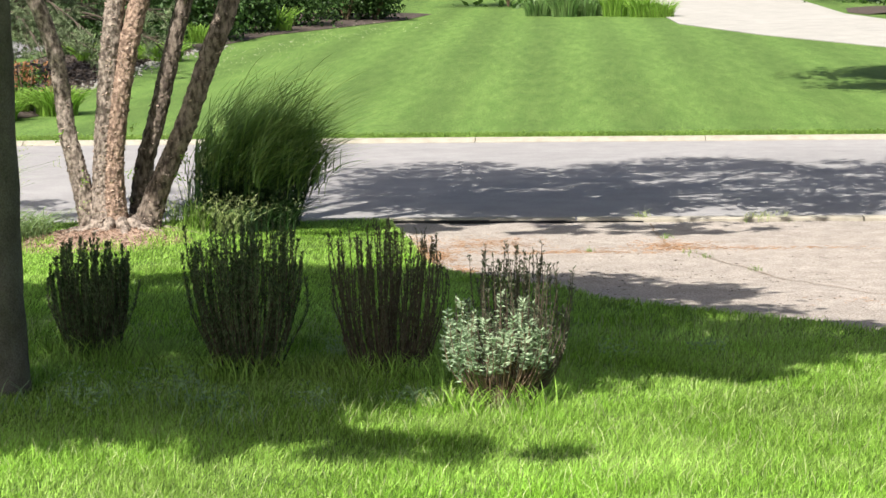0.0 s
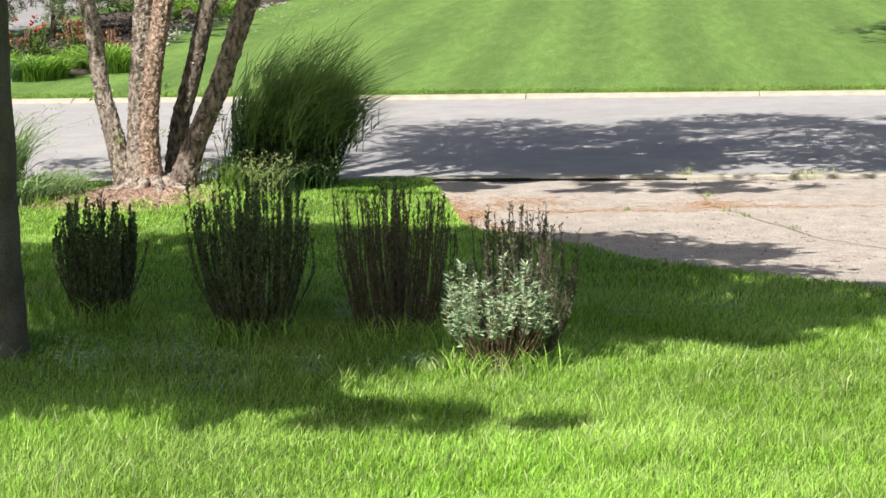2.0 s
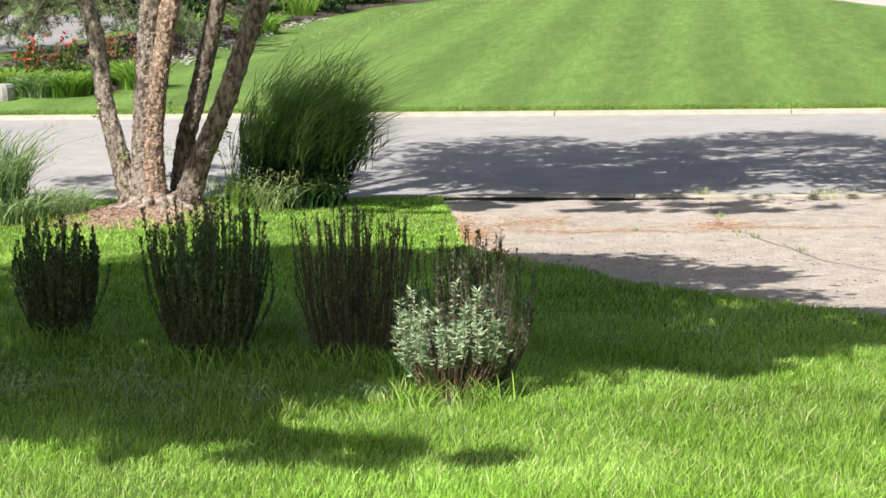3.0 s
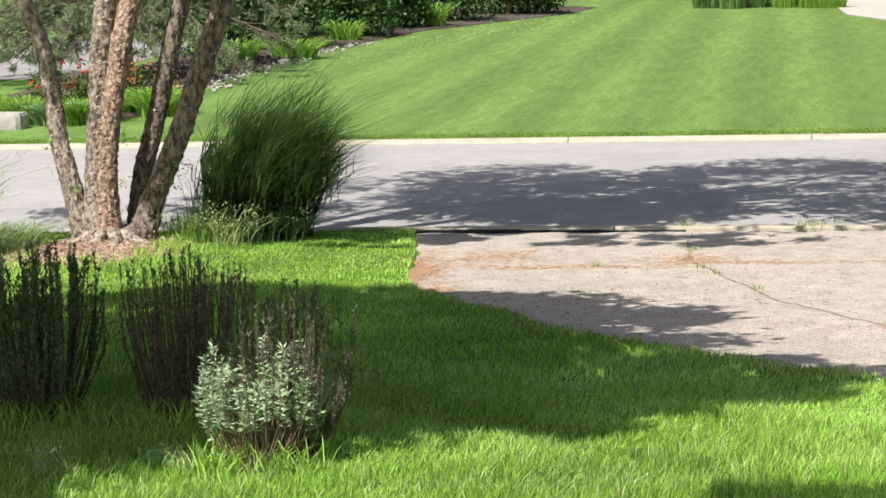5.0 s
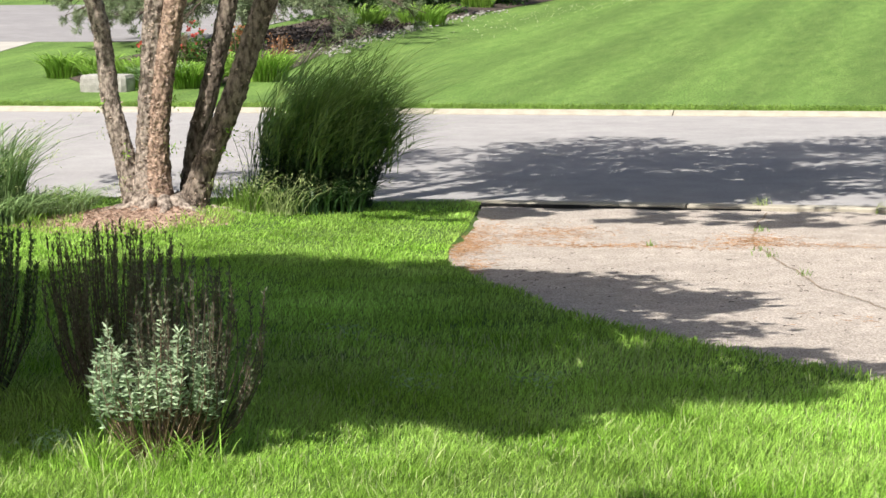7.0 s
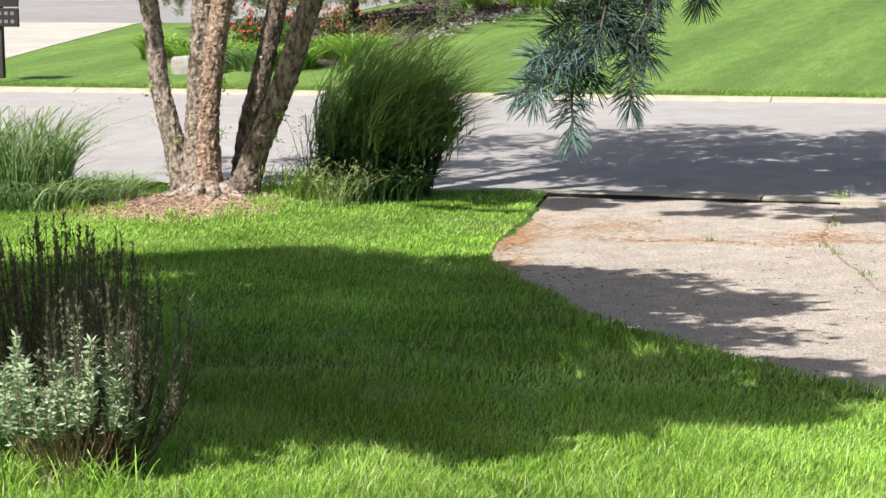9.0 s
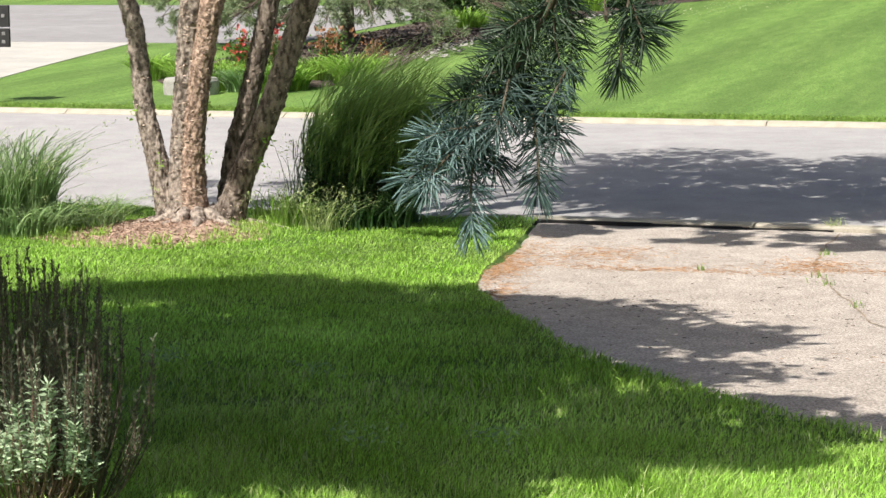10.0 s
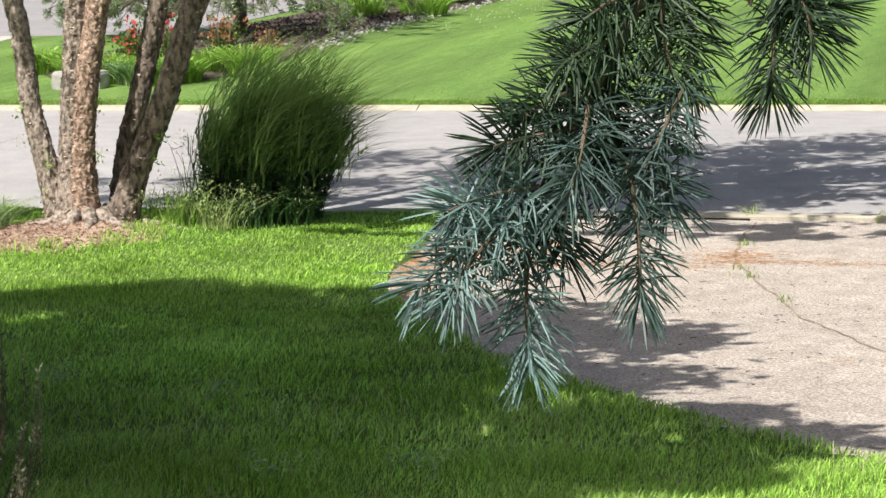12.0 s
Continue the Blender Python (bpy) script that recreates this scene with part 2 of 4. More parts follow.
# ---- the lie of the land ----
PROF_D = np.array([0, 2, 4.5, 7, 9, 11, 13, 16, 20, 30, 60])
PROF_Z = np.array([-.05, .0, .10, .24, .355, .435, .52, .65, .80, 1.1, 1.5])
EDGE_Y = np.array([-14, -11, -10, -9.2, -8.8, -8.4, -7.85, -6.9, -5.65, -4.1, -3.3, -2, -0.3, 0.0])
EDGE_X = np.array([16, 9, 6.2, 4.3, 3.65, 3.2, 2.75, 2.02, 1.35, .68, .50, .34, .04, 0.0])
ROAD_W = 9.2


def near_z(y):
    return np.interp(-y, PROF_D, PROF_Z)


def drive_edge(y):
    return np.interp(y, EDGE_Y, EDGE_X)


def far_z(y):
    return 0.030 + 0.0228 * np.clip(y - 9.2, 0, 55)


def in_drive(x, y):
    return (x > drive_edge(y)) & (y > -14) & (y <= 0.35) & (x < 13)


def lawn_z(x, y):
    mound = 0.11 * np.exp(-(((x + 2.1) / 0.75) ** 2 + ((y + 1.75) / 0.6) ** 2))
    lumps = 0.012 * np.sin(2.1 * x + 0.7 * y) * np.sin(1.3 * y - 0.4 * x + 1)
    return near_z(y) + 0.03 + mound + lumps * (y < -0.5)


def land_z(x, y):
    z = np.where(y < 0, lawn_z(x, y), np.where(y < ROAD_W + 0.12, -0.3, far_z(y)))
    z = np.where((y >= -0.0) & (y < 0.02), -0.07, z)
    return np.where(in_drive(x, y), near_z(y) - 0.10, z)


xs = np.concatenate([-np.geomspace(2500, 8, 26)[:-1], np.arange(-8, 9, 0.12), np.geomspace(9, 2500, 26)])
ys = np.concatenate([-np.geomspace(2000, 15, 22)[:-1], np.arange(-15, 0.001, 0.11), [0.05, 0.3, 1, 5, 9, 9.31, 9.33], np.arange(9.7, 14, 0.3), np.geomspace(14, 2500, 40)])
X, Y = np.meshgrid(xs, ys)
Z = land_z(X, Y)
nx, ny = len(xs), len(ys)
gid = np.arange(nx * ny).reshape(ny, nx)
quads = np.stack([gid[:-1, :-1], gid[:-1, 1:], gid[1:, 1:], gid[1:, :-1]], -1).reshape(-1, 4)
ground = mesh_object("ground", np.stack([X, Y, Z], -1).reshape(-1, 3), quads.tolist(), M_SOIL, smooth=True,
                     label="green lawn sloping down to the street and rising beyond it", category="lawn", kind="structure")
ground.data.materials.append(M_FARLAWN)
cy = np.array([p.center[1] for p in ground.data.polygons])
ground.data.polygons.foreach_set("material_index", (cy > 9).astype(int).tolist())


def sheet(name, outline_rows, zf, mat, skirt=0.12, **tags):
    """A slab from rows of (left x, right x, y), with n columns and a downward skirt."""
    n = 60
    v, f = [], []
    for a, b, y in outline_rows:
        u = np.linspace(0, 1, n) ** 1.3
        x = a + (b - a) * u
        v.append(np.stack([x, np.full(n, y), zf(x, np.full(n, y))], 1))
    r = len(v)
    v = np.concatenate(v)
    for i in range(r - 1):
        for j in range(n - 1):
            q = i * n + j
            f.append((q, q + 1, q + n + 1, q + n))
    rim = [j for j in range(n)] + [i * n + n - 1 for i in range(1, r)] + [(r - 1) * n + j for j in range(n - 2, -1, -1)] + [i * n for i in range(r - 2, 0, -1)]
    o = len(v)
    v = np.concatenate([v, v[rim] - [0, 0, skirt]])
    for k in range(len(rim)):
        k2 = (k + 1) % len(rim)
        f.append((rim[k], o + k, o + k2, rim[k2]))
    return mesh_object(name, v, f, mat, smooth=False, **tags)


def bumpy(x, y):
    return near_z(y) + 0.006 * np.sin(3.1 * x + y) * np.sin(2.3 * y) + 0.004 * np.sin(7 * x - 3 * y)


driveway = sheet("driveway", [(float(drive_edge(y)), 13.0, float(y)) for y in np.arange(-10.9, -0.06, 0.12)] + [(0.0, 13.0, -0.06), (0.0, 13.0, 0.026)], bumpy, M_DRIVE,
                 label="weathered tan aggregate driveway with weedy cracks and fallen needles", category="driveway", kind="structure")
road = sheet("road", [(-300.0, 300.0, y) for y in (-0.02, 0.32, 1.5, 3, 4.6, 6, 7.5, 9.0, 9.2)], lambda x, y: 0.0 * x + 0.035 * (1 - ((y - 4.6) / 4.6) ** 2) - 0.068 + 0.0045 * y, M_ROAD, 0.1,
             label="sunlit pale grey asphalt residential street", category="road", kind="structure")
side_lot = sheet("side_road", [(-60.0, -10.3 - 0.1 * k, y) for k, y in enumerate((21.4, 25, 30, 34.8))], lambda x, y: far_z(y) + 0.012, M_SIDEROAD, 0.1,
                 label="grey asphalt side road across the street", category="road", kind="structure")
side_apron = sheet("side_apron", [(-24.0, -11.35, 9.5), (-24.0, -12.0, 13.0), (-24.0, -12.6, 16.0), (-24.0, -13.45, 20.9), (-24.0, -13.5, 21.38)], lambda x, y: far_z(y) + 0.009, M_PALEDRIVE, 0.1,
                   label="pale concrete apron of the side road", category="pavement", kind="structure")
far_drive = sheet("far_driveway", [(15.0, 21.0, 9.5), (13.0, 18.5, 18.0), (8.5, 14.5, 28.5), (6.3, 12.6, 34.0), (4.6, 10.6, 40.0), (4.4, 9.7, 45.0), (4.4, 9.5, 60.0)],
                  lambda x, y: far_z(y) + 0.02, M_PALEDRIVE, 0.1, label="pale concrete driveway on the far lawn", category="driveway", kind="structure")


# ---- kerbs ----
def extruded(profile, x0, x1):
    """A closed profile of (y, z) drawn from x0 to x1."""
    n = len(profile)
    v = [(x, y, z) for x in (x0, x1) for y, z in profile]
    f = [(i, (i + 1) % n, n + (i + 1) % n, n + i) for i in range(n)]
    return np.array(v), f + [tuple(range(n))[::-1], tuple(range(n, 2 * n))]


far_curb = thing("far_curb", (0, 9.35, 0), "pale rolled concrete curb along the far lawn", "curb")
far_curb["kind"] = "structure"
ROLL = [(9.06, -0.2), (9.06, -0.024), (9.14, -0.016), (9.18, 0.006), (9.22, 0.02), (9.27, 0.028), (9.34, 0.030), (9.34, -0.2)]
for k in range(-15, 9):
    mesh_object("curb_section", *extruded(ROLL, k * 3.05 + 0.38, k * 3.05 + 3.418), M_CONC, far_curb)
near_lip = thing("near_curb", (6, 0.15, 0), "low worn concrete gutter lip across the driveway mouth", "curb")
near_lip["kind"] = "structure"
LIP = [(0.03, -0.2), (0.03, -0.026), (0.06, -0.014), (0.22, -0.018), (0.29, -0.05), (0.29, -0.2)]
for k in range(5):
    mesh_object("curb_section", *extruded(LIP, -0.9 + k * 2.6, -0.9 + k * 2.6 + 2.58), M_CONC, near_lip)
for x0, x1, h, near in ((-0.6, 0.9, 0.026, -0.03), (0.9, 1.6, 0.018, -0.02), (1.6, 2.3, 0.012, -0.005)):
    mesh_object("open_joint", *extruded([(near, -0.2), (near, -0.047), (0.5 * near + 0.014, h - 0.053), (0.028, h - 0.050), (0.028, -0.2)], x0, x1), M_GAP, near_lip, label="dark tarred edge of the joint")


def crack(points, w):
    line = spline(points, len(points) * 9)
    v, f = [], []
    for k, (x, y) in enumerate(line):
        d = line[min(k + 1, len(line) - 1)] - line[max(k - 1, 0)]
        nrm = np.array([-d[1], d[0]]) / max(np.hypot(*d), 1e-6)
        ww = w * (0.5 + abs(math.sin(k * 1.9)) * 0.8) * (1 - 0.6 * k / len(line))
        j = rng.normal(0, 0.012, 2)
        for sgn in (-1, 1):
            px, py = x + j[0] + nrm[0] * ww * sgn, y + j[1] + nrm[1] * ww * sgn
            v.append((px, py, float(bumpy(px, py)) + 0.004))
    f = [(2 * k, 2 * k + 1, 2 * k + 3, 2 * k + 2) for k in range(len(line) - 1)]
    return np.array(v), f


CRACKS = [([(2.36, -0.1), (2.38, -0.9), (2.42, -1.9), (2.47, -2.33), (2.74, -3.5), (3.2, -5.1), (3.67, -6.35), (4.0, -7.3)], 0.0085),
          ([(0.55, -3.0), (1.0, -2.9), (1.5, -2.75), (2.1, -2.6), (2.47, -2.33)], 0.004),
          ([(2.47, -2.33), (3.2, -2.5), (4.4, -2.3), (6, -2.5)], 0.004),
          ([(2.2, -4.6), (2.9, -4.75), (3.6, -4.7), (4.8, -5.0)], 0.003)]
for pts, w in CRACKS:
    mesh_object("crack", *crack(np.array(pts), w), M_DIRT, driveway, label="crack filled with brown dirt")


# ---- lawn ----
def scatter(n, x0, x1, y0, y1):
    return rng.uniform(x0, x1, n), rng.uniform(y0, y1, n)


def lawn_patch(n, x0, x1, y0, y1, h, w, mat, label):
    x, y = scatter(n, x0, x1, y0, y1)
    keep = ~((x > drive_edge(y) - 0.01) & (y > -14)) & (y < -0.02)
    keep &= ((x + 2.35) / 0.66) ** 2 + ((y + 2.15) / 0.72) ** 2 > 1
    x, y = x[keep], y[keep]
    n = len(x)
    tuft = 0.75 + 0.35 * np.sin(5.3 * x + 2 * np.sin(3.1 * y)) * np.sin(4.7 * y + 1.5 * np.sin(2.7 * x))
    hh = h * rng.uniform(0.6, 1.25, n) * np.clip(tuft, 0.5, 1.1)
    bend = rng.normal(0, 0.36, (n, 2)) * hh[:, None] + np.array([0.008, 0.003])
    v, f = blades(np.stack([x, y, lawn_z(x, y) - 0.004], 1), hh, w * rng.uniform(0.7, 1.3, n), bend, 2)
    return mesh_object("lawn_grass", v, f, mat, label=label, category="grass", kind="stuff")


lawn_patch(330000, -2.6, 4.6, -14.2, -9.0, 0.068, 0.0040, M_BLADE, "long fresh green lawn grass in the front yard")
lawn_patch(120000, -3.2, 3.8, -9.0, -4.2, 0.062, 0.006, M_BLADE, "green lawn grass in the tree's shade")
lawn_patch(70000, -5.2, 0.9, -4.2, -0.02, 0.046, 0.008, M_BLADE, "bright green lawn grass beside the street")
lawn_patch(70000, -7.0, 9.0, -22.0, -14.2, 0.068, 0.008, M_BLADE, "green lawn grass further back in the yard")
lawn_patch(15000, -2.6, 4.6, -14.2, -8.0, 0.095, 0.004, M_DRYBLADE, "pale dry blades among the lawn grass")


def far_fringe():
    """Short uneven blades that overhang the far curb."""
    x = rng.uniform(-12, 7, 30000)
    y = 9.35 + np.abs(rng.normal(0, 0.22, 30000))
    keep = x > np.interp(y, [9.5, 13, 21], [-11.3, -12, -13.4])
    x, y = x[keep], y[keep]
    n = len(x)
    hh = rng.uniform(0.02, 0.055, n)
    v, f = blades(np.stack([x, y, far_z(y) - 0.003], 1), hh, rng.uniform(0.008, 0.02, n), rng.normal(0, 0.02, (n, 2)), 1)
    mesh_object("lawn_grass", v, f, M_MOWN, label="short mown grass along the far curb", category="grass", kind="stuff")


far_fringe()


def weed_tufts(spots, n, h, mat, label):
    vs = []
    for x, y, r in spots:
        px, py = x + rng.normal(0, r, n), y + rng.normal(0, r, n)
        hh = h * rng.uniform(0.5, 1.2, n)
        vs.append(blades(np.stack([px, py, np.where(in_drive(px, py), bumpy(px, py), lawn_z(px, py))], 1), hh, rng.uniform(0.004, 0.008, n), rng.normal(0, 0.45, (n, 2)) * hh[:, None], 3))
    mesh_object("weeds", *join(vs), mat, label=label, category="weeds", kind="stuff")


weed_tufts([(-0.1, -10.9, 0.12), (0.12, -11.1, 0.1), (-0.45, -10.9, 0.15), (0.62, -11.2, 0.06), (1.0, -11.0, 0.07), (0.3, -11.6, 0.1), (-0.7, -11.2, 0.2), (0.55, -9.5, 0.05)], 34, 0.12, M_PALE,
           "pale green weeds standing in the shaded lawn")
weed_tufts([(-2.95, -2.3, 0.10), (-2.7, -2.85, 0.12), (-1.65, -2.6, 0.12), (-1.5, -2.1, 0.10), (-2.2, -3.02, 0.14), (-2.95, -1.8, 0.08), (-1.72, -2.0, 0.05), (-1.6, -1.75, 0.06), (-1.75, -2.3, 0.08), (-2.05, -2.7, 0.05), (-2.6, -2.5, 0.04), (-2.85, -2.6, 0.06)], 70, 0.10, M_BLADE, "grass tufts creeping over the birch's mound")
weed_tufts([(3.45, 0.12, 0.08), (3.3, 0.1, 0.05), (2.3, 0.14, 0.04)], 44, 0.11, M_DRYBLADE, "straw-green weed tufts in the gutter joint")
weed_tufts([(1.26, -11.1, 0.10), (1.42, -11.05, 0.08), (1.1, -11.0, 0.06)], 70, 0.11, M_DRYBLADE, "dry straw grass round the shrub's foot")
weed_tufts([(2.55, -2.9, 0.05), (2.66, -3.25, 0.04), (2.44, -1.5, 0.03), (2.95, -4.25, 0.03), (3.55, 0.05, 0.12), (3.3, 0.02, 0.06), (1.78, -2.7, 0.02)], 16, 0.05, M_MOWN, "small weeds growing out of the driveway cracks")


def broad_weeds():
    """Pale leafy weeds that stand in the shaded lawn."""
    vs = []
    for x, y, h in [(-0.12, -10.85, .15), (0.08, -11.05, .13), (-0.42, -10.9, .13), (-0.3, -11.25, .11), (0.22, -11.2, .10), (0.62, -11.15, .12), (-0.02, -10.55, .12), (0.5, -9.55, .10), (0.98, -11.0, .09), (1.85, -9.6, .10), (2.3, -9.4, .09), (1.2, -8.2, .09), (0.4, -8.0, .08)]:
        k = 80
        u = rng.uniform(0.15, 1, k)
        at = np.stack([x + rng.normal(0, 0.05, k), y + rng.normal(0, 0.05, k), float(lawn_z(x, y)) + h * u], 1)
        a = rng.uniform(0, 2 * math.pi, k)
        vs.append(leaves(at, np.stack([np.cos(a), np.sin(a), rng.uniform(-0.2, 0.9, k)], 1), rng.uniform(0.015, 0.034, k), rng.uniform(0.005, 0.010, k)))
    mesh_object("weeds", *join(vs), M_PALE, label="pale broad-leaved weeds scattered in the shaded lawn", category="weeds", kind="stuff")


broad_weeds()


def litter(name, n, spots, length, width, mat, label):
    at = []
    for x, y, sx, sy, share in spots:
        k = int(n * share)
        at.append(np.stack([x + rng.normal(0, sx, k), y + rng.normal(0, sy, k)], 1))
    at = np.concatenate(at)
    at = at[in_drive(at[:, 0], at[:, 1])]
    k = len(at)
    a = rng.uniform(0, math.pi, k)
    z = bumpy(at[:, 0], at[:, 1]) + rng.uniform(0.003, 0.008, k)
    d = np.stack([np.cos(a), np.sin(a), rng.normal(0, 0.05, k)], 1)
    v, f = needles(np.column_stack([at, z]), d, length * rng.uniform(0.6, 1.4, k), np.full(k, width))
    mesh_object(name, v, f, mat, label=label, category="litter", kind="stuff")


litter("fallen_needles", 4000, [(0.56, -3.3, 0.07, 0.4, .14), (0.42, -2.5, 0.06, 0.4, .10), (0.85, -4.3, 0.07, 0.2, .05), (0.95, -2.0, 0.25, 0.3, .16), (1.5, -2.75, 0.5, 0.08, .12), (2.44, -2.1, 0.16, 0.2, .12), (2.9, -2.45, 0.6, 0.08, .1), (0.6, -3.6, 0.12, 0.5, .13), (0.35, -2.3, 0.08, 0.6, .08), (4.3, -6.5, 0.5, 0.1, .07)],
       0.055, 0.0016, M_NEEDLE, "orange-brown pine needles lying in drifts on the driveway")
litter("twigs", 320, [(2.2, -5.2, 1.0, 1.6, .7), (1.6, -4.6, 0.6, 0.2, .3)], 0.026, 0.0028, M_PINEBARK, "small dark twigs and seeds strewn on the driveway")


# ---- river birch by the street ----
def crown(name, parent, mat, n, centre, radii, size, clumps, flat=0.0, clump=1.0):
    """Leaves gathered in clumps inside an ellipsoid, with gaps between them."""
    c = unit(rng.normal(size=(clumps, 3))) * rng.uniform(0.25, 1.0, (clumps, 1)) ** 0.5 * np.array(radii) * 0.88
    r = rng.uniform(0.13, 0.26, clumps) * min(radii[0], radii[1]) * clump
    i = rng.integers(0, clumps, n)
    at = np.array(centre) + c[i] + rng.normal(0, 0.55, (n, 3)) * r[i][:, None] * np.array([1, 1, 0.7])
    v, f = leaves(at, rng.normal(size=(n, 3)) + [0, 0, -flat], size * rng.uniform(0.7, 1.4, n), size * rng.uniform(0.5, 0.8, n))
    return mesh_object(name, v, f, mat, parent)


birch = thing("river_birch", (-2.1, -1.7, 0.15), "multi-stemmed river birch with peeling pinkish-brown bark on a root mound", "tree")
STEMS = [
    ([(-2.33, -1.72, 0.0), (-2.40, -1.74, 0.22), (-2.47, -1.75, 0.55), (-2.56, -1.75, 0.93), (-2.595, -1.75, 1.28), (-2.64, -1.75, 1.58), (-2.74, -1.75, 1.9), (-3.0, -1.8, 2.6), (-3.5, -1.9, 4.6)], [.14, .095, .078, .072, .069, .067, .067, .065, .04]),
    ([(-2.27, -1.78, -0.02), (-2.27, -1.77, 0.22), (-2.265, -1.75, 0.6), (-2.235, -1.75, 1.05), (-2.19, -1.75, 1.5), (-2.15, -1.75, 1.85), (-2.06, -1.7, 2.6), (-1.9, -1.6, 5.2)], [.21, .125, .092, .084, .082, .08, .078, .04]),
    ([(-2.19, -1.77, -0.02), (-2.19, -1.77, 0.25), (-2.185, -1.76, 0.6), (-2.15, -1.75, 1.0), (-2.07, -1.74, 1.45), (-1.98, -1.72, 1.85), (-1.75, -1.6, 2.7), (-1.2, -1.2, 5.2)], [.17, .115, .09, .086, .084, .082, .08, .04]),
    ([(-2.0, -1.52, 0.0), (-2.03, -1.44, 0.28), (-1.99, -1.4, 0.62), (-1.87, -1.4, 1.03), (-1.76, -1.4, 1.45), (-1.65, -1.4, 1.86), (-1.4, -1.2, 2.8), (-0.6, -0.6, 5.0)], [.10, .085, .077, .074, .072, .07, .07, .04]),
    ([(-1.95, -1.72, 0.0), (-1.90, -1.71, 0.2), (-1.80, -1.7, 0.49), (-1.60, -1.7, 0.92), (-1.47, -1.7, 1.26), (-1.34, -1.7, 1.6), (-1.23, -1.7, 1.86), (-0.9, -1.5, 2.8), (0.4, -1.0, 5.0)], [.15, .11, .092, .086, .083, .083, .083, .08, .04]),
]
for number, (pts, rad) in enumerate(STEMS):
    # the last two stems take the bark colour darkened for shade
    stem = mesh_object("trunk", *tube(pts, rad, 64, 320, 0.15, 32.0, 0.4), (M_BARK, M_BARK, M_REDBARK, M_SHADEDBARK, M_SHADEDBARK)[number], birch, smooth=True)
    line = spline(np.column_stack([np.array(pts), rad]), 400)
    line = line[line[:, 2] < 2.2]
    k = (700, 2000, 2400, 500, 900)[number]
    i = rng.integers(0, len(line), k)
    a = rng.uniform(0, 2 * math.pi, k)
    out = np.stack([np.cos(a), np.sin(a), np.zeros(k)], 1)
    at = line[i, :3] + out * line[i, 3:4] * 1.0 + rng.normal(0, 0.006, (k, 3))
    tang = np.stack([-np.sin(a), np.cos(a), rng.normal(0, 0.45, k)], 1) * rng.choice([-1, 1], k)[:, None] + out * rng.uniform(0.0, 0.3, (k, 1))
    v, f = leaves(at, tang, rng.uniform(0.012, 0.036, k), rng.uniform(0.006, 0.016, k), 0.3)
    tagged(mesh_object("peeling_bark", v, f, M_FLAKE, stem, label="curled papery flakes of bark"), kind="stuff")
for a in np.linspace(0, 2 * math.pi, 10)[:-1]:
    d = np.array([math.cos(a + 0.2), math.sin(a + 0.2) * 0.8, 0])
    w = rng.uniform(0.7, 1.25)
    p = []
    for reach, lift in ((0.13, 0.06), (0.25, 0.012), (0.42 * w + 0.03, 0.0), (0.7 * w, -0.03)):
        g = np.array([-2.16, -1.76, 0]) + d * reach + [rng.normal(0, 0.05) * reach, rng.normal(0, 0.05) * reach, 0]
        p.append((g[0], g[1], float(lawn_z(g[0], g[1])) + lift))
    mesh_object("root", *tube(p, [.06, .04, .024, .010], 16, 30, 0.3, 24), M_BARK, birch, smooth=True)
crown("crown", birch, M_LEAF, 22000, (1.1, -1.0, 5.6), (5.6, 3.4, 1.9), 0.13, 330, 0.0, 0.5)
crown("crown", birch, M_LEAF, 6500, (-0.4, -0.9, 5.3), (2.4, 2.0, 0.9), 0.12, 130, 0.0, 0.55)
# unseen leaf clump, added to shade the gutter
crown("crown", birch, M_LEAF, 1500, (-0.5, -3.75, 5.3), (1.3, 0.4, 0.2), 0.12, 30, 0.0, 0.9)
crown("crown", birch, M_LEAF, 1500, (-3.9, -2.0, 4.6), (1.5, 1.4, 1.0), 0.12, 16)
for k in range(9):
    a = rng.uniform(0, 2 * math.pi)
    limb = tube([(-1.2 + 0.2 * k, -1.2, 3.6), (-0.4 + 0.4 * k + math.cos(a), -0.9 + math.sin(a), 4.6), (-1.2 + 0.75 * k, -0.6 + 1.6 * math.sin(a), 5.6)], [.05, .035, .012], 7, 8)
    mesh_object("limb", *limb, M_BARK, birch)
# unseen limb and leaf clumps, added to shade stems, reed, lawn and street
mesh_object("limb", *tube([(-2.05, -1.75, 2.8), (-2.1, -2.8, 3.9), (-2.3, -4.3, 4.5)], [.05, .035, .012], 7, 10), M_BARK, birch)
crown("crown", birch, M_LEAF, 500, (-2.82, -4.6, 4.6), (0.24, 0.28, 0.2), 0.11, 8)
crown("crown", birch, M_LEAF, 1500, (0.3, -4.5, 5.2), (2.0, 0.55, 0.35), 0.13, 26)
crown("crown", birch, M_LEAF, 1300, (-2.42, -4.2, 4.6), (0.36, 0.42, 0.25), 0.12, 12)
crown("crown", birch, M_LEAF, 1100, (-2.15, -3.8, 4.5), (0.5, 0.5, 0.3), 0.12, 14)
crown("crown", birch, M_LEAF, 1900, (-4.2, -4.2, 5.2), (1.5, 0.6, 0.3), 0.13, 24)
crown("crown", birch, M_LEAF, 2300, (-1.3, -4.1, 4.7), (0.75, 0.5, 0.25), 0.12, 20)
crown("crown", birch, M_LEAF, 4600, (-0.3, -2.5, 5.4), (1.3, 1.25, 0.4), 0.13, 30)
crown("crown", birch, M_LEAF, 420, (-1.35, -4.8, 4.6), (0.65, 0.14, 0.1), 0.11, 9)
sprigs = []
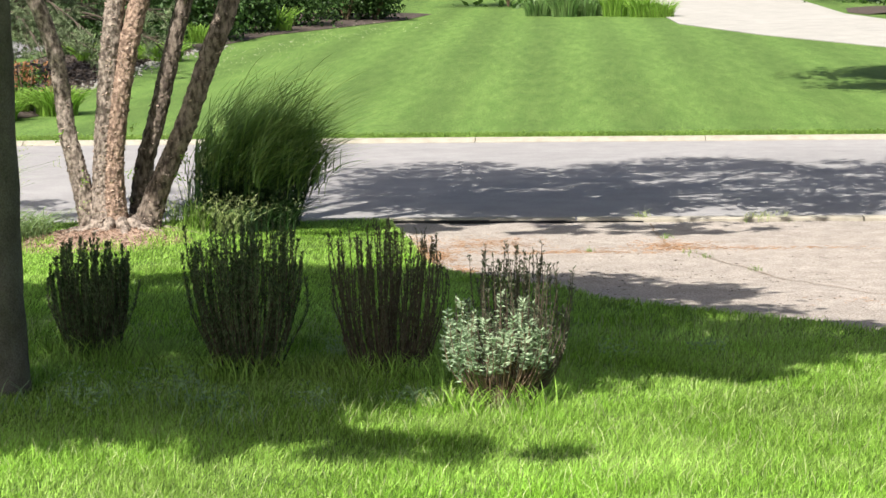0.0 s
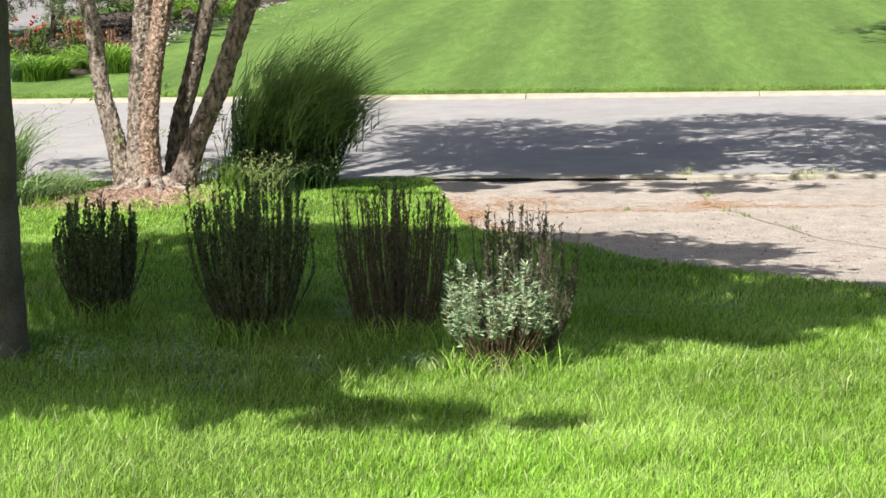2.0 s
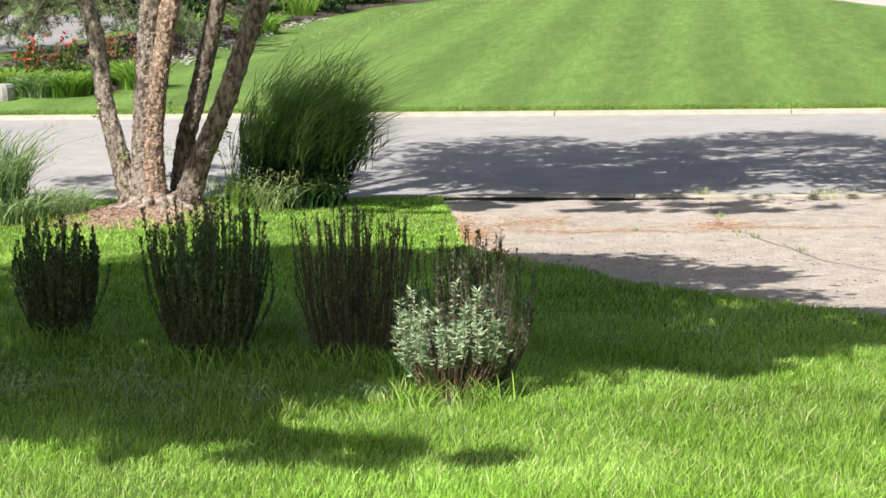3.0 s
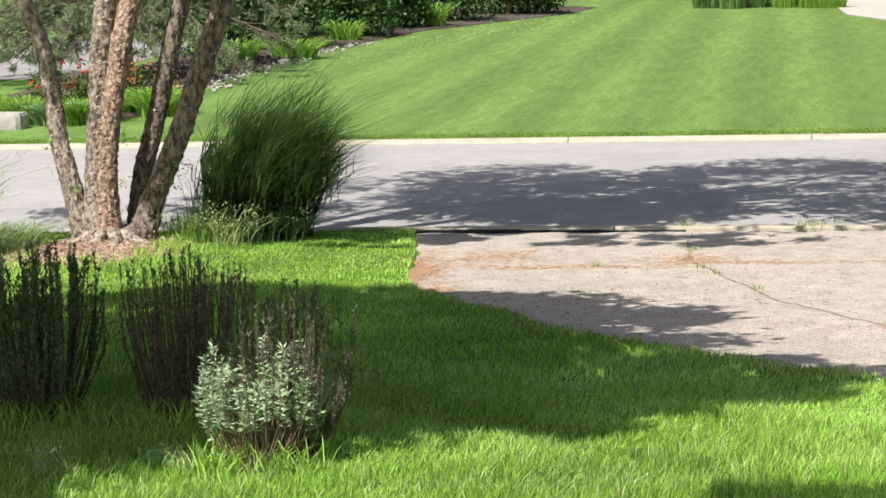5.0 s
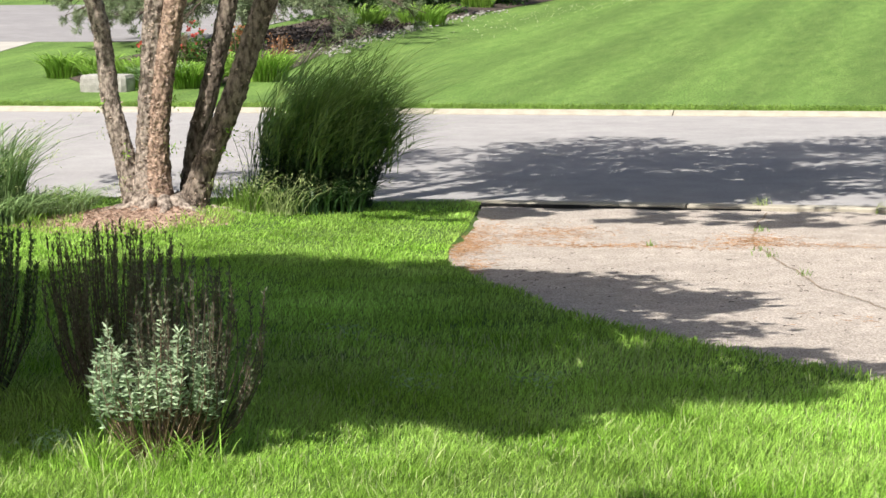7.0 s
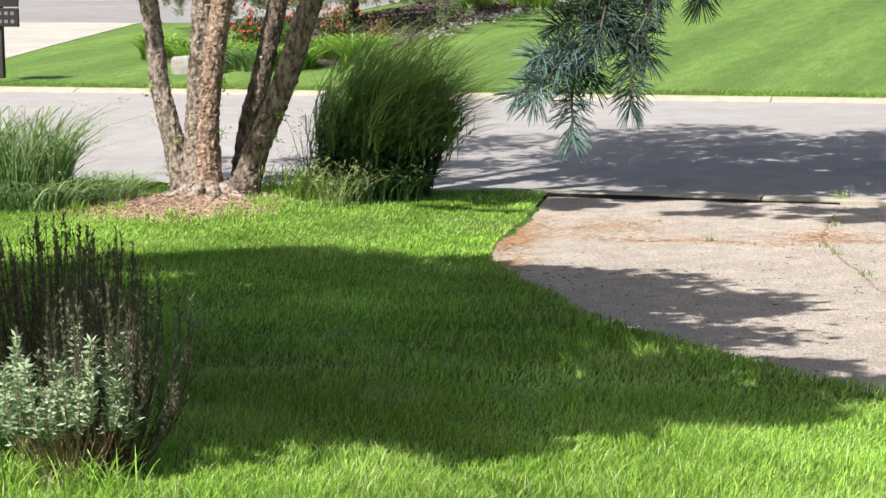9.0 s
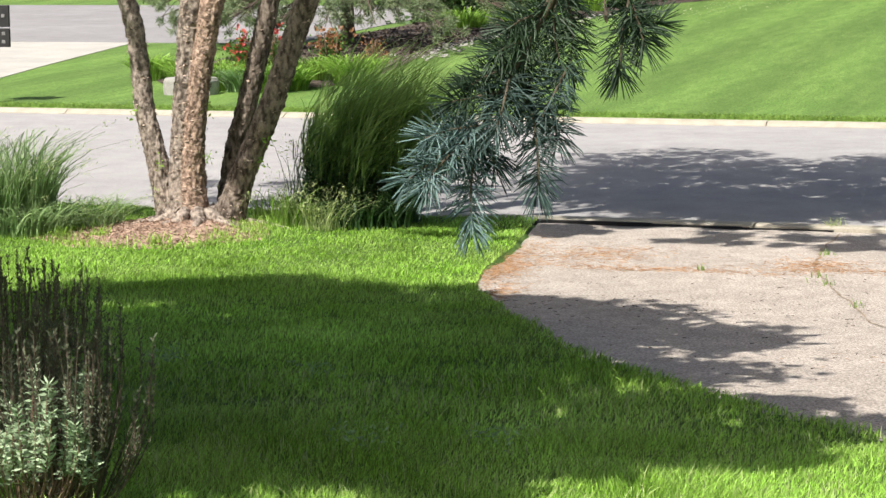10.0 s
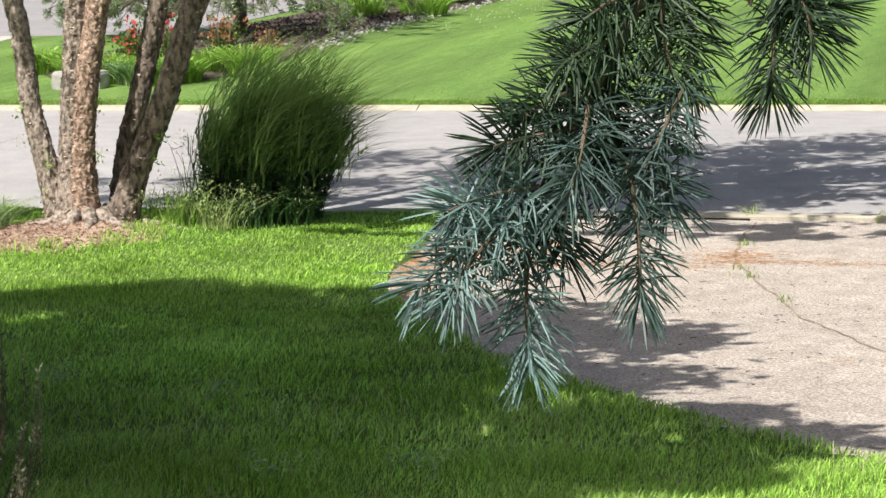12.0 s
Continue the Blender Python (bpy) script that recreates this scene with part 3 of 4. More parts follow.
for x, y, z in [(-2.62, -1.85, 0.9), (-2.42, -1.85, 0.55), (-2.02, -1.82, 0.6), (-1.55, -1.8, 0.72), (-2.0, -1.83, 0.95), (-1.62, -1.75, 0.55)]:
    k = 16
    sprigs.append(leaves(np.array([x, y, z]) + rng.normal(0, 0.025, (k, 3)), rng.normal(size=(k, 3)), rng.uniform(0.02, 0.045, k), rng.uniform(0.012, 0.02, k)))
mesh_object("sprouts", *join(sprigs), M_LILY, birch, label="small green sprouts on the stems", kind="stuff")

dome = []
for r in np.linspace(0.02, 1, 12):
    a = np.linspace(0, 2 * math.pi, 37)[:-1]
    q = r * (1 + 0.16 * np.sin(2 * a + 1) + 0.10 * np.sin(3 * a) + 0.07 * np.sin(7 * a + 2))
    px, py = -2.36 + 0.80 * q * np.cos(a), -2.2 + 0.92 * q * np.sin(a)
    dome.append(np.stack([px, py, lawn_z(px, py) + 0.02 * (1 - r ** 3) - 0.004], 1))
mesh_object("root_mound", np.concatenate(dome), [(i * 36 + j, i * 36 + (j + 1) % 36, (i + 1) * 36 + (j + 1) % 36, (i + 1) * 36 + j) for i in range(11) for j in range(36)], M_MOUND, smooth=True,
            label="bare pinkish-brown earth mound round the birch's foot", category="soil", kind="structure")
k = 5200
a, r = rng.uniform(0, 2 * math.pi, k), np.sqrt(rng.uniform(0, 1, k))
mx, my = -2.34 + 0.8 * r * np.cos(a), -2.18 + 0.86 * r * np.sin(a)
v, f = leaves(np.stack([mx, my, lawn_z(mx, my) + 0.02 * (1 - r ** 3) + rng.uniform(0, 0.008, k)], 1), rng.normal(size=(k, 3)) * [1, 1, 0.2], rng.uniform(0.012, 0.04, k), rng.uniform(0.005, 0.018, k))
mesh_object("mulch_litter", v, f, M_MOUND, label="pinkish-brown bark litter on the birch's root mound", category="mulch", kind="stuff")


# ---- tall grasses ----
def tall_grass(name, x, y, r, n, h, w, wind, spread, mat, label, plumes=0, droop=0.22, wild=0.14):
    g = thing(name, (x, y, float(lawn_z(x, y) if y < 0 else far_z(y))), label, "grass")
    a, q = rng.uniform(0, 2 * math.pi, n), np.sqrt(rng.uniform(0, 1, n)) * r
    px, py = x + q * np.cos(a), y + 0.8 * q * np.sin(a)
    pz = lawn_z(px, py) if y < 0 else far_z(py)
    hh = h * np.clip(rng.normal(0.85, 0.2, n), 0.3, 1.2)
    out = np.stack([np.cos(a), np.sin(a)], 1) * (q / r * rng.uniform(0.3, 1, n))[:, None] * spread
    bend = (out + np.array(wind) * rng.uniform(0.3, 1.2, (n, 1)) + rng.normal(0, wild, (n, 2))) * (hh / h)[:, None] ** 1.5
    v, f = blades(np.stack([px, py, pz - 0.01], 1), hh, w * rng.uniform(0.6, 1.3, n), bend, 5, droop)
    mesh_object("foliage", v, f, mat, g)
    if plumes:
        i = rng.integers(0, n, plumes)
        tip = np.stack([px[i] + bend[i, 0], py[i] + bend[i, 1], pz[i] + hh[i] * (1 - droop)], 1)
        at = np.repeat(tip, 14, 0) + rng.normal(0, 0.03, (plumes * 14, 3)) + np.array([wind[0], wind[1], 0.25]) * rng.uniform(0, 0.18, (plumes * 14, 1))
        v, f = leaves(at, rng.normal(size=(len(at), 3)) + [2 * wind[0], 0, 1], np.full(len(at), 0.03), np.full(len(at), 0.006))
        mesh_object("seed_heads", v, f, M_DRYBLADE, g, label="feathery pale seed heads")
    return g


def reed_clump(x, y, r, stems, label):
    """A stand of upright reeds; broad leaves leave each stalk, the upper ones streaming with the wind. Self-shade
    darkens the lower leaves' colour, sun pales the tips'.
    """
    g = thing("ornamental_grass", (x, y, float(lawn_z(x, y))), label, "grass")
    a, q = rng.uniform(0, 2 * math.pi, stems), np.sqrt(rng.uniform(0, 1, stems)) * r
    px, py = x + q * np.cos(a), y + 0.75 * q * np.sin(a)
    pz = lawn_z(px, py) - 0.02
    hh = rng.uniform(0.6, 1.08, stems) * (1 - 0.15 * (q / r) ** 2)
    lean = np.stack([rng.normal(0.16, 0.07, stems) + 0.10 * q / r * np.cos(a), rng.normal(0, 0.06, stems) + 0.1 * q / r * np.sin(a)], 1)
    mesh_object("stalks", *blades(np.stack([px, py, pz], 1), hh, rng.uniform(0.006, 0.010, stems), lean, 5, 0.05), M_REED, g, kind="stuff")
    lower, upper = [], []
    for low, high, per, ln, up, wind, mat_list in ((0.05, 0.68, 11, 0.30, 0.55, 0.06, lower), (0.62, 1.0, 5, 0.36, 0.62, 0.40, upper)):
        i = np.repeat(np.arange(stems), per)
        k = len(i)
        u = rng.uniform(low, high, k)
        at = np.stack([px[i] + lean[i, 0] * u ** 2, py[i] + lean[i, 1] * u ** 2, pz[i] + hh[i] * (u - 0.05 * u ** 2.5)], 1)
        size = ln * rng.uniform(0.55, 1.25, k)
        b = rng.uniform(0, 2 * math.pi, k)
        bend = np.stack([np.cos(b) * 0.75 + wind * 2.0, np.sin(b) * 0.75], 1) * size[:, None]
        mat_list.append(blades(at, size * up, rng.uniform(0.010, 0.022, k), bend, 5, 0.6 if mat_list is lower else 0.35))
    # lower leaves get the shade-dark colour, upper ones a lighter lit one
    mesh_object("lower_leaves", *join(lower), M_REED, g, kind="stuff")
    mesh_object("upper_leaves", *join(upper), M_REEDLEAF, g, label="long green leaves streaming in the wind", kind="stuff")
    n = 1500
    i = rng.integers(0, stems, n)
    at = np.stack([px[i] + 0.6 * lean[i, 0], py[i] + 0.6 * lean[i, 1], pz[i] + rng.uniform(0.5, 0.95, n) * hh[i]], 1)
    bend = np.stack([rng.normal(0.46, 0.19, n), rng.normal(0, 0.1, n)], 1)
    mesh_object("leaf_tips", *blades(at, rng.uniform(0.3, 0.95, n), rng.uniform(0.005, 0.012, n), bend, 6, 0.22), M_REEDTIP, g, label="narrow leaf tips coloured sunlit pale, blown sideways", kind="stuff")
    return g


reed_clump(-1.22, -0.78, 0.47, 370, "tall dark green ornamental grass clump bowed by the wind")
tall_grass("ornamental_grass", -1.2, -1.02, 0.46, 420, 0.5, 0.014, (0.04, 0.0), 0.40, M_REED, "low leaves coloured shade-dark at the ornamental grass's foot", 10, 0.5, 0.25)
tall_grass("wild_grass", -1.42, -1.25, 0.30, 130, 0.48, 0.010, (0.05, 0.0), 0.32, M_REEDTIP, "loose drooping weeds before the ornamental grass", 20, 0.55, 0.3)
tall_grass("wild_grass", -1.64, -1.0, 0.10, 40, 0.85, 0.006, (0.06, 0.0), 0.2, M_REED, "thin dark seed stalks beside the ornamental grass", 34, 0.2, 0.16)
tall_grass("wild_grass", -1.62, -1.5, 0.2, 170, 0.36, 0.007, (0.05, 0.0), 0.16, M_BLADE, "light green wild grass beside the birch", 14)
tall_grass("wild_grass", -1.38, -1.45, 0.28, 170, 0.32, 0.007, (0.05, 0.0), 0.24, M_DRYBLADE, "yellow-green wild grass and weeds before the ornamental grass", 16)
tall_grass("wild_grass", -3.62, -2.15, 0.46, 1300, 1.15, 0.010, (0.12, 0.0), 0.40, M_WILD, "pale green tall grass with seed heads by the street", 45, 0.45, 0.25)
tall_grass("wild_grass", -3.35, -2.35, 0.42, 700, 0.42, 0.014, (0.04, 0.0), 0.30, M_WILD, "leafy light green weeds at the tall grass's foot", 0, 0.5, 0.25)
tall_grass("wild_grass", -2.98, -1.95, 0.30, 330, 0.34, 0.010, (0.04, 0.0), 0.22, M_WILD, "thin pale weeds between the tall grass and the birch", 14, 0.4, 0.25)
tall_grass("wild_grass", -3.15, -1.75, 0.35, 420, 0.28, 0.009, (0.05, 0.0), 0.15, M_LILY, "low wild grass at the lawn's edge", 10)


# ---- row of shrubs ----
def spire_shrub(x, y, width, height, stems, leaf_mat, leaf, per, label, low=0.25, wood=None, upright=(1.2, 2.8), foot_r=0.4, bulge=0.05, slim=0.33, uneven=0.4):
    """Stems fan out of a narrow foot, curve upright and carry small leaves; uneven: how much their heights differ."""
    z0 = float(lawn_z(x, y))
    s = thing("shrub", (x, y, z0), label, "shrub", "row of upright shrubs in the lawn")
    tubes, at, along = [], [], []
    for k in range(stems):
        a, q = rng.uniform(0, 2 * math.pi), math.sqrt(rng.uniform(0, 1))
        foot = np.array([x + foot_r * width * q * 0.5 * math.cos(a), y + foot_r * width * q * 0.5 * math.sin(a), z0 - 0.01])
        h = height * (1.06 - uneven * rng.uniform(0, 1)) * (1 - 0.12 * q * q)
        top = np.array([x + width * 0.5 * q * math.cos(a) + rng.normal(0, 0.02), y + width * 0.5 * q * math.sin(a) + rng.normal(0, 0.02), z0 + h])
        out = np.array([math.cos(a), math.sin(a), 0]) * width * bulge * q
        low_mid = foot + (top - foot) * 0.33 + out + rng.normal(0, 0.008, 3)
        high_mid = foot + (top - foot) * 0.68 + out * 1.1 + rng.normal(0, 0.010, 3)
        line = spline([foot, low_mid, high_mid, top], 60)
        tubes.append(tube(line[[0, 20, 40, 59]], [.0034, .0027, .002, .001], 4, 7))
        i = (60 * (low + (0.99 - low) * rng.uniform(0, 1, per))).astype(int)
        at.append(line[i])
        b = rng.uniform(0, 2 * math.pi, per)
        along.append(np.stack([np.cos(b), np.sin(b), rng.uniform(*upright, per)], 1))
    for stem in tubes:
        mesh_object("stem", *stem, wood or M_DARKTWIG, s)
    n = stems * per
    v, f = leaves(np.concatenate(at), np.concatenate(along), leaf * rng.uniform(0.6, 1.3, n), leaf * slim * rng.uniform(0.7, 1.3, n))
    mesh_object("foliage", v, f, leaf_mat, s)


spire_shrub(-0.69, -9.38, 0.44, 0.58, 110, M_STEMLEAF, 0.021, 190, "dark upright shrub with leafy spires in the shaded lawn", 0.03, None, (0.9, 2.4), 0.50, 0.05, 0.34)
spire_shrub(0.17, -9.98, 0.58, 0.71, 130, M_STEMLEAF, 0.021, 190, "largest dark upright shrub with leafy spires in shade", 0.03, None, (0.9, 2.4), 0.48, 0.05, 0.32)
spire_shrub(0.82, -10.0, 0.56, 0.67, 130, M_BROWNLEAF, 0.018, 130, "brownish upright shrub with thin spires in shade", 0.05, None, (0.9, 2.6), 0.55, 0.04, 0.3)
# this shrub's leaves carry painted shade, the next one's the sunlit colour
spire_shrub(1.41, -10.84, 0.50, 0.66, 120, M_SHADESAGE, 0.019, 75, "twiggy upright shrub with reddish tips behind the sage-green one, leaves coloured shade-dark", 0.22, None, (0.5, 2.0), 0.24, 0.08, 0.3, 0.5)
spire_shrub(1.33, -10.98, 0.44, 0.47, 80, M_SAGE, 0.028, 64, "sunlit grey-green leafy shrub with bare brown stems below", 0.55, M_TWIG, (-0.2, 1.0), 0.17, 0.10, 0.27, 0.5)
weed_tufts([(-0.69, -9.6, 0.10), (-0.85, -9.5, 0.08), (-0.52, -9.52, 0.08), (0.0, -10.2, 0.09), (0.17, -10.25, 0.10), (0.36, -10.2, 0.09), (0.65, -10.25, 0.09), (0.84, -10.3, 0.10), (1.0, -10.25, 0.08), (1.2, -11.1, 0.06), (1.48, -11.1, 0.07)], 110, 0.15, M_BLADE, "uncut long grass round the shrubs' feet")


# ---- shade tree in the lawn ----
shade_tree = thing("shade_tree", (-0.90, -10.6, 0.45), "tree with a smooth grey-green trunk in the lawn", "tree")
mesh_object("trunk", *tube([(-0.925, -10.6, 0.33), (-0.905, -10.6, 0.5), (-0.895, -10.6, 0.9), (-0.895, -10.6, 1.6), (-0.915, -10.6, 2.4), (-1.0, -10.7, 4.4)], [.27, .205, .18, .172, .165, .08], 24, 50, 0.04, 4), M_GREYBARK, shade_tree, smooth=True)
for k in range(11):
    a = k * 2.4
    r = rng.uniform(1.6, 3.0)
    mesh_object("limb", *tube([(-1.0, -10.65, 2.6 + 0.13 * k), (-1.0 + 0.5 * r * math.cos(a), -10.7 + 0.5 * r * math.sin(a), 3.4 + 0.1 * k), (-1.0 + r * math.cos(a), -10.8 + r * math.sin(a), 3.7 + 0.1 * k)], [.07, .05, .015], 8, 9), M_GREYBARK, shade_tree)
# thin unseen limbs, added to carry the outlying shade clumps
for p in ((2.42, -14.15), (0.26, -14.74), (2.3, -11.4), (-0.75, -8.05), (-0.35, -14.6)):
    mesh_object("limb", *tube([(-1.0, -10.65, 3.0), (-1.0 + 0.5 * (p[0] + 1.0), -10.65 + 0.5 * (p[1] + 10.65), 3.85), (p[0], p[1], 4.1)], [.03, .014, .006], 8, 10), M_GREYBARK, shade_tree)
crown("crown", shade_tree, M_LEAF, 15500, (-1.95, -11.2, 4.05), (2.5, 3.9, 0.8), 0.14, 150, 0.0, 0.7)
# unseen leaf clumps, each placed by where its shadow should land
crown("crown", shade_tree, M_LEAF, 11000, (0.45, -10.2, 4.1), (1.8, 2.75, 0.6), 0.15, 60)
crown("crown", shade_tree, M_LEAF, 6500, (-1.2, -13.45, 4.0), (1.35, 1.45, 0.5), 0.14, 60, 0.0, 0.75)
crown("crown", shade_tree, M_LEAF, 1100, (0.26, -14.74, 4.1), (0.55, 0.2, 0.14), 0.12, 12)
crown("crown", shade_tree, M_LEAF, 450, (-0.35, -14.6, 4.1), (0.55, 0.3, 0.2), 0.12, 12, 0.0, 0.7)
crown("crown", shade_tree, M_LEAF, 1700, (1.45, -11.9, 4.1), (0.95, 0.6, 0.25), 0.12, 34, 0.0, 0.6)
crown("crown", shade_tree, M_LEAF, 800, (2.3, -11.4, 4.1), (0.6, 0.6, 0.2), 0.12, 20, 0.0, 0.6)
# outlying unseen clump, added only for its patch of shade
crown("crown", shade_tree, M_LEAF, 900, (2.42, -14.15, 4.1), (0.45, 0.25, 0.14), 0.12, 10)
crown("crown", shade_tree, M_LEAF, 6000, (-0.6, -10.3, 4.15), (2.2, 2.0, 0.3), 0.14, 90)
crown("crown", shade_tree, M_LEAF, 1400, (1.05, -12.62, 4.1), (0.75, 0.42, 0.35), 0.14, 16)
crown("crown", shade_tree, M_LEAF, 900, (1.85, -12.05, 4.1), (0.55, 0.4, 0.3), 0.14, 10)
crown("crown", shade_tree, M_LEAF, 2600, (0.95, -12.2, 4.1), (0.95, 0.9, 0.4), 0.15, 18)
crown("crown", shade_tree, M_LEAF, 5000, (-0.1, -11.4, 4.2), (1.3, 1.3, 0.4), 0.15, 34)
crown("crown", shade_tree, M_LEAF, 3400, (-0.15, -12.6, 4.1), (0.95, 0.9, 0.4), 0.15, 22)
crown("crown", shade_tree, M_LEAF, 1300, (1.95, -11.2, 4.1), (0.6, 0.8, 0.3), 0.14, 12)
crown("crown", shade_tree, M_LEAF, 9000, (-0.75, -8.05, 4.1), (2.0, 0.85, 0.3), 0.14, 80)
crown("crown", shade_tree, M_LEAF, 3600, (0.3, -9.0, 4.1), (1.5, 0.9, 0.3), 0.13, 60, 0.0, 0.7)


# ---- blue spruce whose branch hangs before the camera ----
spruce = thing("blue_spruce", (7.4, -14.4, 0.6), "blue spruce with a drooping needle-covered branch", "tree")
mesh_object("trunk", *tube([(7.4, -14.4, 0.5), (7.4, -14.4, 1.2), (7.4, -14.4, 4.0), (7.4, -14.4, 9.0)], [.24, .2, .16, .03], 18, 40, 0.1, 5), M_PINEBARK, spruce, smooth=True)
TIP = np.array([3.884, -15.047, 1.925])
RIGHT, UP, TOWARD = np.array([0.968, 0.25, 0]), np.array([-0.036, 0.141, 0.989]), np.array([0.247, -0.958, 0.146])
SP = 1 / 4281.0


def at_branch(u, w, d=0.0):
    """A place on the branch: u right and w down from its lowest tip, d towards the yard's back."""
    return TIP + RIGHT * ((u - 990) * SP) - UP * ((w - 740) * SP) + TOWARD * d


SPRAYS = [
    [(1005, 400, .0), (985, 540, .004), (988, 690, .006)],
    [(1170, 330, .0), (1185, 450, .0), (1186, 570, .0)],
    [(1010, 390, .01), (900, 455, .02), (790, 545, .03)],
    [(960, 420, .015), (885, 500, .025), (850, 560, .03)],
    [(1010, 370, .01), (920, 385, .02), (850, 410, .025)],
    [(1060, 270, .01), (990, 285, .015), (930, 300, .02)],
    [(1110, 180, .0), (1040, 215, .01), (975, 255, .015)],
    [(1160, 110, .0), (1100, 130, .01), (1050, 160, .015)],
    [(1200, 30, .0), (1140, 50, .01), (1095, 80, .01)],
    [(1120, 180, -.01), (1130, 250, -.01), (1140, 320, -.01)],
    [(1100, 230, .01), (1080, 320, .02), (1060, 390, .02)],
    [(1150, 130, -.015), (1160, 210, -.015), (1155, 280, -.015)],
    [(1265, -60, -.01), (1290, 60, -.01), (1285, 180, -.01)],
    [(1240, -20, .0), (1235, 80, .0), (1250, 170, .0)],
    [(1275, 190, .0), (1235, 270, .0), (1195, 345, .0)],
    [(1210, 300, -.005), (1235, 350, -.01), (1245, 410, -.01)],
    [(1465, -40, -.01), (1442, 90, -.01), (1432, 215, -.01)],
    [(1455, 40, -.01), (1500, 60, -.015), (1560, 45, -.02)],
    [(1470, 0, -.005), (1495, 70, -.005), (1505, 130, -.005)],
    [(1010, 390, .0), (1040, 430, .0), (1055, 490, .0)],
]
limb = mesh_object("limb", *tube([(7.35, -14.4, 2.9), (6.2, -14.7, 2.75), (5.0, -15.0, 2.45), tuple(at_branch(1480, -420, -.02)), tuple(at_branch(1280, -120)), tuple(at_branch(1200, 40)), tuple(at_branch(1110, 200)), tuple(at_branch(1010, 390))],
                                 [.045, .035, .022, .008, .0042, .0032, .0026, .0018], 10, 90, 0.08, 60), M_SPRUCEWOOD, spruce, smooth=True, label="drooping brown limb")
mesh_object("twig", *tube([tuple(at_branch(1480, -420, -.02)), tuple(at_branch(1470, -200)), tuple(at_branch(1465, -40, -.01))], [.005, .003, .002], 8, 12), M_SPRUCEWOOD, spruce)


def needled(points, length, per):
    """Stiff needles set round a twig, most of them out to its two sides and sweeping towards its tip."""
    line = spline(points, 80)
    k = per
    i = rng.integers(0, 79, k)
    d = unit(line[i + 1] - line[i])
    flat = unit(np.cross(d, TOWARD)) * rng.choice([-1, 1], k)[:, None]
    side = unit(flat + rng.normal(0, 0.6, (k, 3)))
    tipward = (i / 80.0)[:, None]
    along = side * (1.0 - 0.55 * tipward ** 5) + d * (0.20 + 0.9 * tipward ** 5)
    ln = length * rng.uniform(0.8, 1.12, k) * (1 - 0.2 * tipward[:, 0] ** 4)
    return fir_needles(line[i], along, ln, np.full(k, 0.00046), d)


for pts in SPRAYS:
    p = [at_branch(*q) for q in pts]
    reach = sum(np.linalg.norm(b - a) for a, b in zip(p, p[1:]))
    twig = mesh_object("twig", *tube(p, [.0012, .0009, .0006], 7, 14), M_SPRUCEWOOD, spruce)
    # lower left sprays take the sunlit colour, the others painted shade
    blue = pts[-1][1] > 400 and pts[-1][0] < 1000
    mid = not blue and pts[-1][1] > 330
    mesh_object("needles", *needled(p, 0.0215, int(50 + 2300 * reach)), M_SPRUCE if blue else M_SPRUCEMID if mid else M_SPRUCESHADE, twig, label="sunlit pale blue-green spruce needles" if blue else "spruce needles coloured half-shaded grey-blue" if mid else "spruce needles coloured shade-dark green")
main = [at_branch(1480, -420, -.02), at_branch(1280, -120), at_branch(1200, 40), at_branch(1110, 200), at_branch(1010, 390)]
# the limb's needles take the painted shade colour too
mesh_object("needles", *needled(main, 0.021, 420), M_SPRUCESHADE, limb, label="spruce needles coloured shade-dark green")
mesh_object("twig", *tube([tuple(at_branch(1378, -300, -.01)), tuple(at_branch(1384, -60)), tuple(at_branch(1388, 20))], [.0012, .0008, .0007], 6, 10), M_SPRUCEWOOD, spruce)
mesh_object("bud", *tube([tuple(at_branch(1388, 14)), tuple(at_branch(1391, 36)), tuple(at_branch(1393, 58))], [.0007, .0019, .0004], 8, 10), M_PINEBARK, spruce, label="small brown bud at a bare twig's end")
# the rest of the tree, in tiers of boughs
tufts = []
for k in range(46):
    z = 2.9 + 6.0 * (k / 46) ** 1.1
    a = k * 2.399
    r = (9.2 - z) * 0.42 * rng.uniform(0.8, 1.05)
    # unseen long bough, aimed to drop shade on the lawn
    if k == 0:
        a, r = math.atan2(0.9, -4.5), 4.5
    p0 = np.array([7.4, -14.4, z])
    d = np.array([math.cos(a), math.sin(a), 0])
    p = [p0, p0 + d * r * 0.5 + [0, 0, -0.02], p0 + d * r + [0, 0, -0.12]]
    if k in (1, 2, 3):       # long low boughs over the yard, unseen, added to shade the hanging branch
        p = [np.array([7.4, -14.4, 3.9]), np.array([5.7, -15.1 - 0.1 * k, 3.75]), np.array([3.62 + 0.16 * k, -15.5 - 0.22 * k, 3.35])]
    mesh_object("bough", *tube(p, [.04, .025, .006], 6, 8), M_PINEBARK, spruce)
    line = spline(p, 40)
    n = 420
    i = rng.integers(10, 39, n)
    at = line[i] + rng.normal(0, 0.16, (n, 3)) * [1, 1, 0.4]
    tufts.append(leaves(at, d + rng.normal(0, 0.7, (n, 3)) + [0, 0, -0.2], rng.uniform(0.10, 0.2, n), rng.uniform(0.03, 0.05, n)))
mesh_object("crown", *join(tufts), M_SPRUCE, spruce)


# ---- flower bed across the street ----
def daylily(x, y, h, r, n, mat, label, name="daylily"):
    return tall_grass(name, x, y, r * 0.75, int(n * 1.7), h * 1.25, 0.026, (0.02, 0), r * 1.5, mat, label, 0, 0.46, 0.12)


